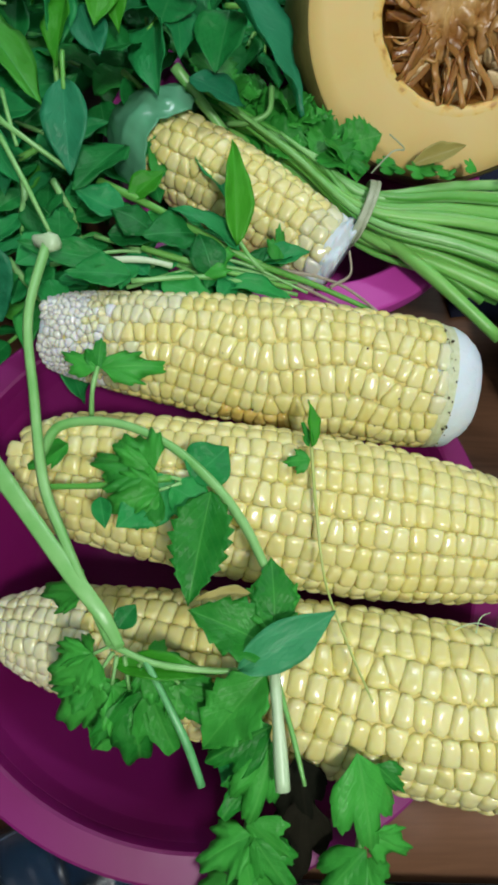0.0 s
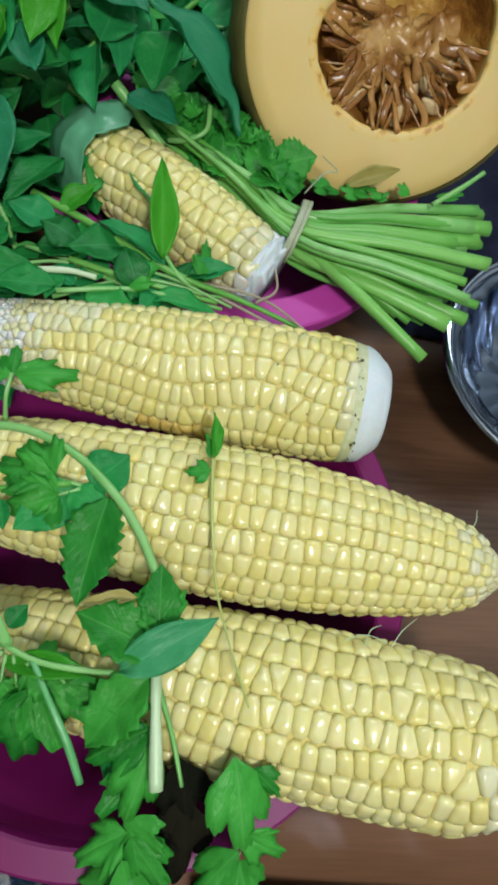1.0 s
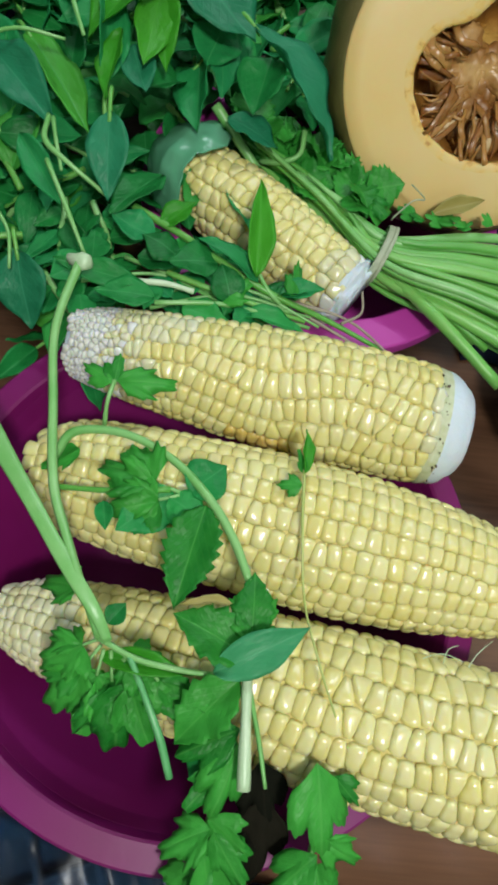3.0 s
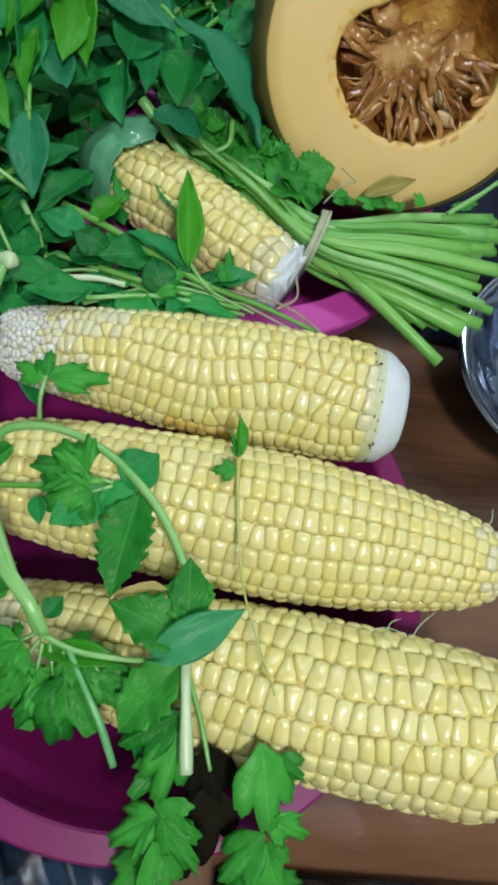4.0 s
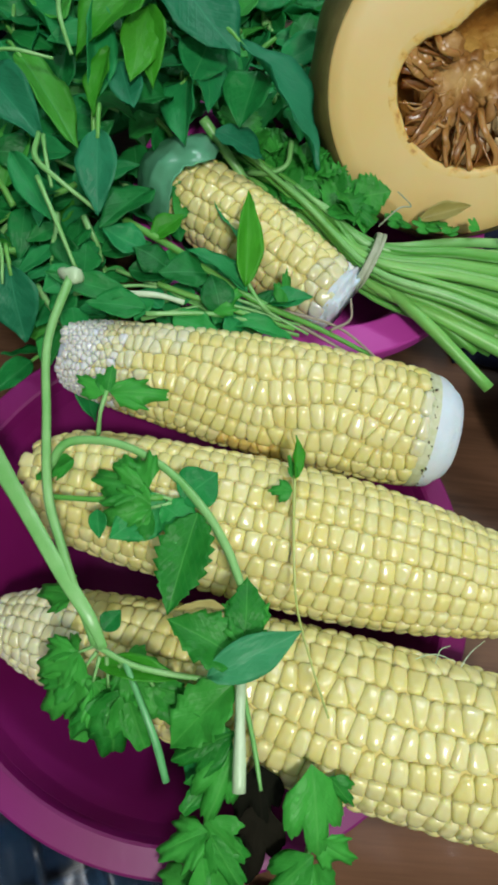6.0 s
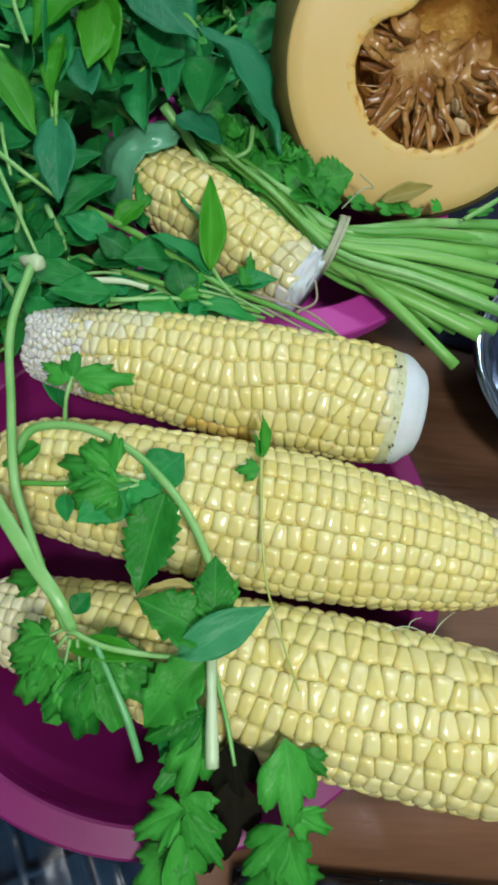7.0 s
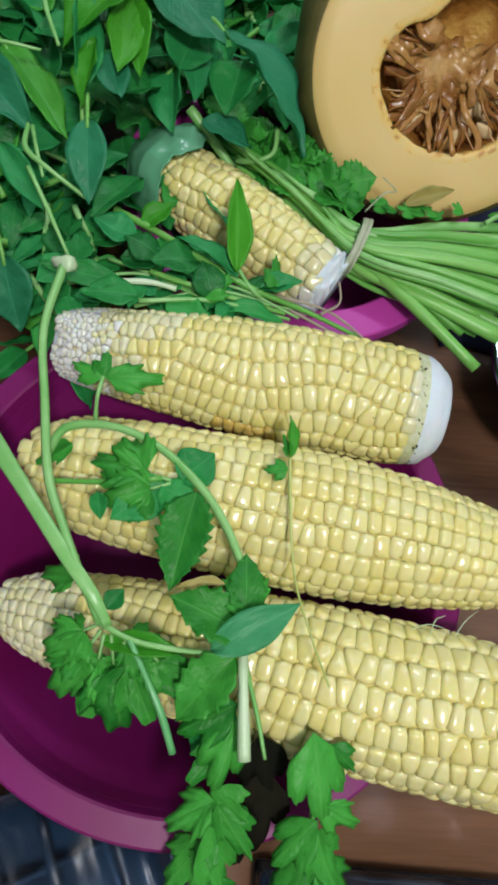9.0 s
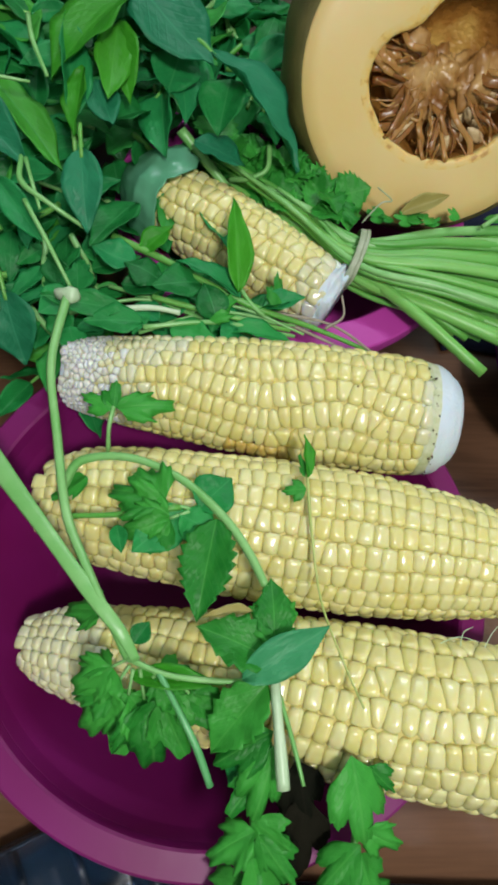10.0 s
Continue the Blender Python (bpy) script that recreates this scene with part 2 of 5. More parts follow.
def tube(points, r0, r1, seg=8, flat=1.0, ribs=0.0, steps=6, hollow=False):
    """A stem along a smooth path; ribs: grooves along it."""
    path = smooth_path(points, steps)
    bm = bmesh.new()
    rings = []
    up = Vector((0, 0, 1))
    for i, p in enumerate(path):
        d = (path[min(i + 1, len(path) - 1)] - path[max(i - 1, 0)]).normalized()
        side = d.cross(up)
        side = side.normalized() if side.length > 1e-4 else Vector((1, 0, 0))
        nrm = side.cross(d)
        u = i / (len(path) - 1)
        r = r0 + (r1 - r0) * u
        r *= 1 + 0.08 * math.sin(9 * u + r0 * 9000)
        ring = []
        for k in range(seg):
            a = 2 * math.pi * k / seg
            g = r * (1 - ribs * (k % 2))
            ring.append(bm.verts.new(p + side * math.cos(a) * g + nrm * math.sin(a) * g * flat))
        rings.append(ring)
    for a, b in zip(rings, rings[1:]):
        for k in range(seg):
            bm.faces.new((a[k], a[(k + 1) % seg], b[(k + 1) % seg], b[k]))
    for ring, sign in ((rings[0], -1), (rings[-1], 1)):
        mid = sum((v.co for v in ring), Vector()) / seg
        if hollow:
            inner = [bm.verts.new(mid + (v.co - mid) * 0.6) for v in ring]
            d = (path[-1] - path[-2]).normalized() if sign > 0 else (path[0] - path[1]).normalized()
            c = bm.verts.new(mid - d * r1 * 1.2)
            for k in range(seg):
                j = (k + 1) % seg
                bm.faces.new((ring[k], ring[j], inner[j], inner[k]))
                bm.faces.new((inner[k], inner[j], c))
        else:
            c = bm.verts.new(mid)
            for k in range(seg):
                bm.faces.new((ring[k], ring[(k + 1) % seg], c))
    bmesh.ops.recalc_face_normals(bm, faces=bm.faces)
    return bm


def stem(parent, points, r0, r1, material=M_STEM, name="stem", label="", **kw):
    shift = parent.location
    return part(name, tube([Vector(p) - shift for p in points], r0, r1, **kw), material, parent, label)


def revolve(profile, seg=96, wave=None, caps=True):
    """A turned shape from (radius, height) pairs."""
    bm = bmesh.new()
    rings = []
    for i, (r, z) in enumerate(profile):
        ring = []
        for k in range(seg):
            a = 2 * math.pi * k / seg
            rr = r if wave is None else r * wave(i, a)
            ring.append(bm.verts.new((rr * math.cos(a), rr * math.sin(a), z)))
        rings.append(ring)
    for a, b in zip(rings, rings[1:]):
        for k in range(seg):
            j = (k + 1) % seg
            bm.faces.new((a[k], a[j], b[j], b[k]))
    if caps:
        bm.faces.new(rings[-1])
        bm.faces.new(list(reversed(rings[0])))
    bmesh.ops.recalc_face_normals(bm, faces=bm.faces)
    return bm


def block(size, centre=(0, 0, 0), bevel=0.0):
    bm = bmesh.new()
    bmesh.ops.create_cube(bm, size=1, matrix=Matrix.Translation(centre) @ Matrix.Diagonal((*size, 1)))
    if bevel:
        bmesh.ops.bevel(bm, geom=bm.edges[:], offset=bevel, segments=3, affect="EDGES")
    return bm


# ---- the room ----
def structure(name, bm, material, label):
    return tagged(part(name, bm, material), label, name.split("_")[0], kind="structure")


structure("floor", block((2.5, 2.5, 0.1), (0, 0, -0.8)), M_FLOOR, "grey cement floor of a dim kitchen")
# Unseen ceiling and walls, added; their paleness sets the fill light on the table.
structure("ceiling", block((2.5, 2.5, 0.1), (0, 0, 1.8)), M_WALL, "plain pale kitchen ceiling out of view, toned to bounce fill light")
structure("wall_north", block((2.5, 0.1, 2.5), (0, 1.2, 0.5)), M_WALL, "plain pale kitchen wall out of view, toned to bounce fill light")
structure("wall_south", block((2.5, 0.1, 2.5), (0, -1.2, 0.5)), M_WALL, "plain pale kitchen wall out of view, toned to bounce fill light")
structure("wall_east", block((0.1, 2.3, 2.5), (1.2, 0, 0.5)), M_WALL, "plain pale kitchen wall out of view, toned to bounce fill light")
structure("wall_west", block((0.1, 2.3, 2.5), (-1.2, 0, 0.5)), M_WALL, "plain pale kitchen wall out of view, toned to bounce fill light")

table = thing("table", (0.05, 0.15, -0.75), "dark brown varnished wooden table under the vegetables", "table")
part("tabletop", block((1.3, 0.9, 0.03), (0, 0, 0.735), 0.004), M_WOOD, table)
for sx in (-0.58, 0.58):
    for sy in (-0.38, 0.38):
        part("leg", block((0.06, 0.06, 0.72), (sx, sy, 0.36), 0.004), M_WOOD, table)


# ---- basins ----
def basin(place, r_out, r_in, rim, floor_r, label, material):
    t = thing("basin", place, label, "basin", "magenta basins")
    bowl = [(floor_r - 0.004, 0.0), (floor_r, 0.001), (floor_r + 0.003, 0.004), (r_in - 0.004, rim - 0.01), (r_in - 0.0005, rim - 0.0045),
            (r_in - 0.002, rim - 0.005), (r_in - 0.006, rim - 0.013), ((r_in + floor_r) / 2 + 0.001, rim * 0.42), (floor_r + 0.006, 0.014), (floor_r + 0.001, 0.007), (floor_r - 0.006, 0.004), (floor_r - 0.016, 0.003), (0.012, 0.003)]
    part("bowl", revolve(bowl, 128), material, t).data.set_sharp_from_angle(angle=radians(38))
    lip = [(r_in - 0.0024, rim - 0.0062), (r_in + 0.002, rim - 0.0034), (r_out - 0.002, rim - 0.0045), (r_out - 0.0016, rim - 0.008), (r_out, rim - 0.008), (r_out + 0.0004, rim - 0.0032),
           (r_out, rim - 0.0014), (r_out - 0.0008, rim - 0.0008), (r_in + 0.0008, rim), (r_in - 0.0002, rim - 0.0006), (r_in - 0.0008, rim - 0.0018), (r_in - 0.0024, rim - 0.0062)]
    part("rim", revolve(lip, 128, caps=False), material, t).data.set_sharp_from_angle(angle=radians(24))
    return t


basin((0.0325, 0.039, 0.0), 0.1015, 0.0918, 0.058, 0.048, "magenta plastic basin with a wide flat rim holding corn", M_MAGENTA)
basin((0.068, 0.215, 0.0), 0.084, 0.069, 0.056, 0.052, "basin coloured pink for rim glare, under the herbs and the cut pumpkin", M_PINK_GLARE)


# ---- corn ----
KERNELS = {"ripe": M_KERNEL, "pale": M_KERNEL_PALE, "white": M_KERNEL_WHITE, "stained": M_KERNEL_STAINED}
KERNEL_SIDES = 14
KERNEL_RINGS = ((0.92, -0.3), (1.0, 0.3), (0.965, 0.64), (0.83, 0.88), (0.48, 0.99))


def kernel_shape(edges, high, rnd):
    """One kernel that fills its cell: edges are (normal x, normal y, distance) round its middle, high its height."""
    c0, s0 = rnd.uniform(-0.1, 0.1), rnd.uniform(-0.1, 0.1)
    outline = []
    for i in range(KERNEL_SIDES):
        a = 2 * math.pi * i / KERNEL_SIDES
        c, s = math.cos(a), math.sin(a)
        outline.append((c, s, sum(max(0.0, (c * nx + s * ny) / dist) ** 9 for nx, ny, dist in edges) ** (-1 / 9)))
    verts, faces = [], []
    for share, z in KERNEL_RINGS:
        for c, s, r in outline:
            verts.append((c * r * share, s * r * share, high * z * (1 + (c0 * c + s0 * s) * (z > 0.5))))
    n = KERNEL_SIDES
    for k in range(len(KERNEL_RINGS) - 1):
        for i in range(n):
            j = (i + 1) % n
            faces.append((k * n + i, k * n + j, (k + 1) * n + j, (k + 1) * n + i))
    verts.append((0, 0, high * rnd.uniform(0.97, 1.03)))
    last = (len(KERNEL_RINGS) - 1) * n
    faces += [(last + i, last + (i + 1) % n, len(verts) - 1) for i in range(n)]
    return verts, faces


def lerp_table(tab, u):
    for (a, x), (b, y) in zip(tab, tab[1:]):
        if u <= b:
            t = (u - a) / (b - a)
            return x + (y - x) * t
    return tab[-1][1]


def soft_table(tab, u):
    return (lerp_table(tab, max(0, u - 0.02)) + lerp_table(tab, u) + lerp_table(tab, min(1, u + 0.02))) / 3


def corn_ear(p0, p1, radius, rows, pitch, label, span=(0.0, 1.0), kind_at=None, seed=1, jumble=0.05, size_at=None, turn=0.0, height=0.0034, ragged=0.03, loose=None):
    """An ear from p0 to p1. radius: (share of the length, metres). span: where kernels stand. kind_at: the kernels' kind by share and angle.
    jumble: waviness of the rows; loose: by share, how far kernels stray from their rows."""
    rnd = random.Random(seed)
    a, b = Vector(p0), Vector(p1)
    length = (b - a).length
    x = (b - a).normalized()
    y = Vector((0, 0, 1)).cross(x).normalized()
    z = x.cross(y)
    mid = (a + b) / 2
    t = thing("corn_ear", mid, label, "corn", "ears of corn")

    def centre(u):
        return a + (b - a) * u

    bm = bmesh.new()
    seg, n = 36, 90
    rings = []
    for i in range(n + 1):
        u = i / n
        inside = span[0] <= u <= span[1]
        r = max(0.0005, soft_table(radius, u) - (height * 0.62 if inside else 0.0))
        ring = []
        for k in range(seg):
            an = 2 * math.pi * k / seg
            w = 1 + (ragged * noise.noise(Vector((u * 40, math.cos(an) * 4, math.sin(an) * 4 + seed))) if not inside else 0)
            ring.append(bm.verts.new(centre(u) - mid + (y * math.cos(an) + z * math.sin(an)) * r * w))
        rings.append(ring)
    for p, q in zip(rings, rings[1:]):
        for k in range(seg):
            bm.faces.new((p[k], p[(k + 1) % seg], q[(k + 1) % seg], q[k]))
    bm.faces.new(rings[0])
    bm.faces.new(rings[-1])
    bmesh.ops.recalc_face_normals(bm, faces=bm.faces)
    cob = part("cob", bm, M_COB, t)
    cob.data.materials.append(M_COB_WHITE)
    cob.data.materials.append(M_COLLAR)
    for p in cob.data.polygons:
        u = ((p.center + mid - a).dot(x)) / length
        if (u > span[1] - 0.012 and span[1] < 1) or (u < span[0] + 0.01 and kind_at and kind_at(0.02, 1.5, random.Random(1)) == "white"):
            p.material_index = 2 if span[1] < u < span[1] + 0.03 and ragged < 0.1 else 1

    spots = []
    for row in range(rows):
        an = 2 * math.pi * (row + 0.5) / rows + turn
        s = span[0] * length + rnd.uniform(0, pitch)
        while s < span[1] * length:
            u = s / length
            scale = 1.0 if size_at is None else lerp_table(size_at, u)
            step = pitch * scale * rnd.uniform(0.88, 1.12)
            stray = 0.04 if loose is None else lerp_table(loose, u)
            wide = 2 * math.pi * soft_table(radius, u) / rows
            if wide > 0.6 * step or (row % 2 == 0 and wide > 0.3 * step) or row % 4 == 0:
                wave = noise.noise(Vector((u * 5.0, an, seed * 1.7))) * jumble * 2.2
                spots.append((s + rnd.gauss(0, stray) * step, an + wave + rnd.gauss(0, stray) * 2 * math.pi / rows, scale, step))
                if kind_at and kind_at(u, an, rnd) == "white" and u < 0.5:
                    spots.append((s + rnd.uniform(0.3, 0.7) * step, an + wave + (0.5 + rnd.gauss(0, 0.12)) * 2 * math.pi / rows, scale, step))
            s += step
    spots.sort(key=lambda q: -math.sin(q[1] - 0.35))
    at = np.array([(q[0], q[1]) for q in spots])
    rest = {k: ([], []) for k in KERNELS}
    for count, (s, an, scale, step) in enumerate(spots):
        u = min(1.0, max(0.0, s / length))
        r = soft_table(radius, u)
        wide = 2 * math.pi * r / rows
        hh = height * (0.45 + 0.55 * scale) * min(1.0, 0.35 + r / 0.02) * rnd.uniform(0.93, 1.07)
        ds = at[:, 0] - s
        dv = -((at[:, 1] - an + math.pi) % (2 * math.pi) - math.pi) * (r - hh * 0.3)
        dist = np.hypot(ds, dv)
        edges = [(1, 0, step * 0.85), (-1, 0, step * 0.85), (0, 1, max(wide, step) * 0.8), (0, -1, max(wide, step) * 0.8)]
        for j in np.argsort(dist)[1:11]:
            if 1e-5 < dist[j] < 3.0 * max(step, wide):
                k = 0.4 if abs(dv[j]) > 0.55 * wide else 1.0
                nx, ny = k * ds[j], dv[j]
                size = math.hypot(nx, ny)
                edges.append((nx / size, ny / size, max(0.0004, (nx * ds[j] + ny * dv[j]) / (2 * size) * 1.04)))
        out = y * math.cos(an) + z * math.sin(an)
        du = 0.01
        slope = (soft_table(radius, min(1, u + du)) - soft_table(radius, max(0, u - du))) / (2 * du * length)
        along = (x + out * max(-1.6, min(1.6, slope))).normalized()
        nrm = (out - along * out.dot(along)).normalized()
        ring = nrm.cross(along)
        kind = "ripe" if kind_at is None else kind_at(u, an % (2 * math.pi), rnd)
        base = centre(u) + out * (r - hh) - mid
        m = Matrix(((along.x, ring.x, nrm.x, base.x), (along.y, ring.y, nrm.y, base.y), (along.z, ring.z, nrm.z, base.z), (0, 0, 0, 1)))
        vs, fs = kernel_shape(edges, hh, rnd)
        if count < 300:
            me = bpy.data.meshes.new("kernel")
            me.from_pydata(vs, [], fs)
            me.polygons.foreach_set("use_smooth", [True] * len(fs))
            me.materials.append(KERNELS[kind])
            ob = new("kernel", me)
            ob.parent = t
            ob.matrix_basis = m
        else:
            bed, faces = rest[kind]
            off = len(bed)
            bed += [m @ Vector(v) for v in vs]
            faces += [[off + i for i in f] for f in fs]
    for kind, (vs, fs) in rest.items():
        if vs:
            me = bpy.data.meshes.new("kernel_bed")
            me.from_pydata(vs, [], fs)
            me.polygons.foreach_set("use_smooth", [True] * len(fs))
            me.materials.append(KERNELS[kind])
            ob = new("kernel_bed", me)
            ob.parent = t
            ob["kind"] = "stuff"
    return t


def rear_ear_kind(u, an, r):
    if u < 0.12 + r.uniform(-0.03, 0.04):
        return "white"
    if u > 0.893 or u < 0.2 + r.uniform(-0.05, 0.07) + 0.16 * max(0.0, math.cos(an - 0.5)) ** 2:
        return "pale"
    return "stained" if ((u - 0.52) / 0.085) ** 2 + ((an - 3.3) / 0.35) ** 2 < 1 else "ripe"


corn_ear((-0.0275, 0.113, 0.067), (0.1225, 0.0923, 0.0739),
         ((0, 0.0122), (0.04, 0.0148), (0.12, 0.0168), (0.25, 0.0195), (0.4, 0.022), (0.6, 0.0237), (0.8, 0.0237), (0.9, 0.0229), (0.915, 0.0222), (0.95, 0.0213), (0.97, 0.0204), (0.985, 0.0188), (0.995, 0.0163), (1.0, 0.013)),
         16, 0.0043, "peeled yellow corn ear with white cut stalk end and unripe tip", (0.0, 0.905),
         rear_ear_kind, 3, 0.1, size_at=((0, 0.4), (0.13, 0.5), (0.2, 0.85), (0.3, 0.98), (0.8, 1.05), (0.87, 0.95), (0.92, 0.6)), turn=0.12,
         loose=((0, 0.16), (0.2, 0.07), (0.45, 0.04), (0.6, 0.08), (0.85, 0.12), (1, 0.06)))
corn_ear((-0.030, 0.0625, 0.064), (0.1595, 0.0334, 0.0714),
         ((0, 0.0125), (0.03, 0.018), (0.08, 0.0213), (0.2, 0.024), (0.4, 0.0262), (0.6, 0.0262), (0.75, 0.0235), (0.87, 0.0192), (0.94, 0.0158), (0.975, 0.0122), (0.99, 0.0088), (1.0, 0.004)),
         20, 0.0050, "peeled yellow corn ear tapering to a blunt tip", (0.0, 1.0),
         lambda u, an, r: "pale" if u > 0.95 + r.uniform(-0.05, 0.03) else "ripe", 5, 0.045,
         size_at=((0, 0.9), (0.1, 1.0), (0.7, 1.0), (0.95, 0.9), (1.0, 0.75)), loose=((0, 0.1), (0.15, 0.03), (0.8, 0.035), (1, 0.1)))
corn_ear((-0.0345, 0.0125, 0.05), (0.1575, -0.0246, 0.0754),
         ((0, 0.0085), (0.03, 0.0132), (0.08, 0.016), (0.15, 0.0185), (0.3, 0.0218), (0.45, 0.0248), (0.6, 0.0266), (0.8, 0.0268), (0.9, 0.026), (0.94, 0.0248), (0.965, 0.0228), (0.985, 0.02), (1.0, 0.0155)),
         17, 0.0051, "large peeled yellow corn ear with whitish broken stalk end", (0.0, 0.985),
         lambda u, an, r: "pale" if u < 0.15 + r.uniform(-0.03, 0.03) or u > 0.945 + r.uniform(-0.03, 0.03) else "ripe", 8, 0.06,
         size_at=((0, 0.65), (0.12, 0.8), (0.3, 0.95), (0.95, 1.0)), ragged=0.2, loose=((0, 0.08), (0.2, 0.03), (0.7, 0.05), (0.95, 0.12), (1, 0.16)))
corn_ear((0.008, 0.2045, 0.066), (0.082, 0.1545, 0.06),
         ((0, 0.0165), (0.3, 0.0195), (0.5, 0.0195), (0.75, 0.0184), (0.9, 0.0172), (0.95, 0.0164), (0.98, 0.0155), (1.0, 0.013)),
         15, 0.0047, "short peeled yellow corn ear with ragged white end among herbs", (0.0, 0.93),
         lambda u, an, r: "white" if u > 0.92 + r.uniform(-0.04, 0.03) else ("pale" if u > 0.8 + r.uniform(-0.05, 0.05) else "ripe"), 11, 0.08, ragged=0.34,
         loose=((0, 0.1), (0.5, 0.06), (1, 0.12)))


EARS = [o for o in scene.objects if o.name.startswith("corn_ear")]
rnd = random.Random(5)
ear = EARS[0]
along = Vector((0.15, -0.0207, 0.0069))
for k in range(40):
    u = rnd.gauss(0.909, 0.004) if k < 32 else rnd.uniform(0.4, 0.88)
    an = rnd.uniform(0.5, 3.3)
    r = 0.0228 if k < 32 else 0.0236
    bm = bmesh.new()
    bmesh.ops.create_icosphere(bm, subdivisions=1, radius=rnd.uniform(0.00018, 0.00048))
    bmesh.ops.scale(bm, vec=(rnd.uniform(0.5, 1.3), rnd.uniform(0.8, 1.5), 0.8), verts=bm.verts)
    q = along * (u - 0.5)
    part("husk_fleck", bm, M_FLECK, ear).matrix_basis = pose(q.x, q.y + r * math.cos(an), q.z + r * math.sin(an))
for ear, pts in ((EARS[1], ((0.15, 0.046, 0.078), (0.152, 0.049, 0.08), (0.1525, 0.053, 0.081))), (EARS[1], ((0.16, 0.034, 0.08), (0.164, 0.032, 0.081), (0.166, 0.029, 0.08))),
                 (EARS[2], ((0.1, 0.006, 0.083), (0.109, 0.0095, 0.085), (0.117, 0.008, 0.084))), (EARS[2], ((0.118, 0.005, 0.083), (0.122, 0.011, 0.084), (0.129, 0.016, 0.08))),
                 (EARS[2], ((0.11, 0.005, 0.083), (0.112, 0.011, 0.084), (0.116, 0.013, 0.083)))):
    stem(ear, pts, 0.0002, 0.0001, M_STEM_WHITE, "silk_hair", "pale dry corn silk", seg=5)

# ---- leaves ----


def ovate_leaf(seed, curl, fold, wide=1.0, point=1.35, teeth=0, saw=0.3):
    """A leaf 1 long along x and about 1 wide, with a folded midrib and a wavy edge."""
    rnd = random.Random(seed)
    bm = bmesh.new()
    nu, nv = (14 if not teeth else 4 * teeth), 8
    ph = rnd.uniform(0, 6)
    grid = []
    for i in range(nu + 1):
        u = i / nu
        half = 0.5 * wide * math.sin(math.pi * u ** 0.82) ** 0.8 * (1 - u ** 5 * 0.4) ** point + 0.008
        if teeth:
            half *= 1.12 - saw * ((u * teeth) % 1.0)
        row = []
        for j in range(nv + 1):
            v = 2 * j / nv - 1
            y = half * v
            z = fold * abs(v) ** 1.3 * half + curl * (u * (1 - u) * 1.6 - 0.35 * u * u)
            z += 0.035 * math.sin(u * 11 + ph + v * 2.4) * abs(v) ** 1.5 + 0.02 * math.sin(u * 23 + ph * 2) * abs(v)
            row.append(bm.verts.new((u * (1 - 0.05 * abs(curl)), y * (1 - 0.1 * abs(fold)), z)))
        grid.append(row)
    for a, b in zip(grid, grid[1:]):
        for j in range(nv):
            bm.faces.new((a[j], b[j], b[j + 1], a[j + 1]))
    bmesh.ops.recalc_face_normals(bm, faces=bm.faces)
    bmesh.ops.solidify(bm, geom=bm.faces[:], thickness=0.006)
    return bm


def lobed_leaf(seed, lobes=3, teeth=2.2, curl=0.1, deep=0.6, tooth=0.13, wave=0.06):
    """A celery leaflet: a wedge at the base, three toothed lobes."""
    rnd = random.Random(seed)
    bm = bmesh.new()
    n, rings = 60, 4
    ph = rnd.uniform(0, 6)
    rows = []
    for k in range(1, rings + 1):
        q = k / rings
        row = []
        for i in range(n + 1):
            s = 2 * i / n - 1
            a = s * 1.05
            lob = deep + (1 - deep) * abs(math.cos(s * math.pi * lobes / 2 * 0.98)) ** 0.55
            saw = ((abs(s) * 4.2 * teeth + ph) % 1.0)
            r = lob * (1 - 0.28 * s * s) * (1 - tooth * saw * (q ** 3))
            x, y = r * q * math.cos(a), r * q * math.sin(a) * 0.8
            z = curl * (q - 1.1 * q * q) + wave * math.sin(s * 7 + ph) * q * q - 0.1 * abs(y)
            row.append(bm.verts.new((x, y, z)))
        rows.append(row)
    c = bm.verts.new((0, 0, 0))
    for i in range(n):
        bm.faces.new((c, rows[0][i], rows[0][i + 1]))
        for a, b in zip(rows, rows[1:]):
            bm.faces.new((a[i], b[i], b[i + 1], a[i + 1]))
    bmesh.ops.recalc_face_normals(bm, faces=bm.faces)
    bmesh.ops.solidify(bm, geom=bm.faces[:], thickness=0.006)
    return bm


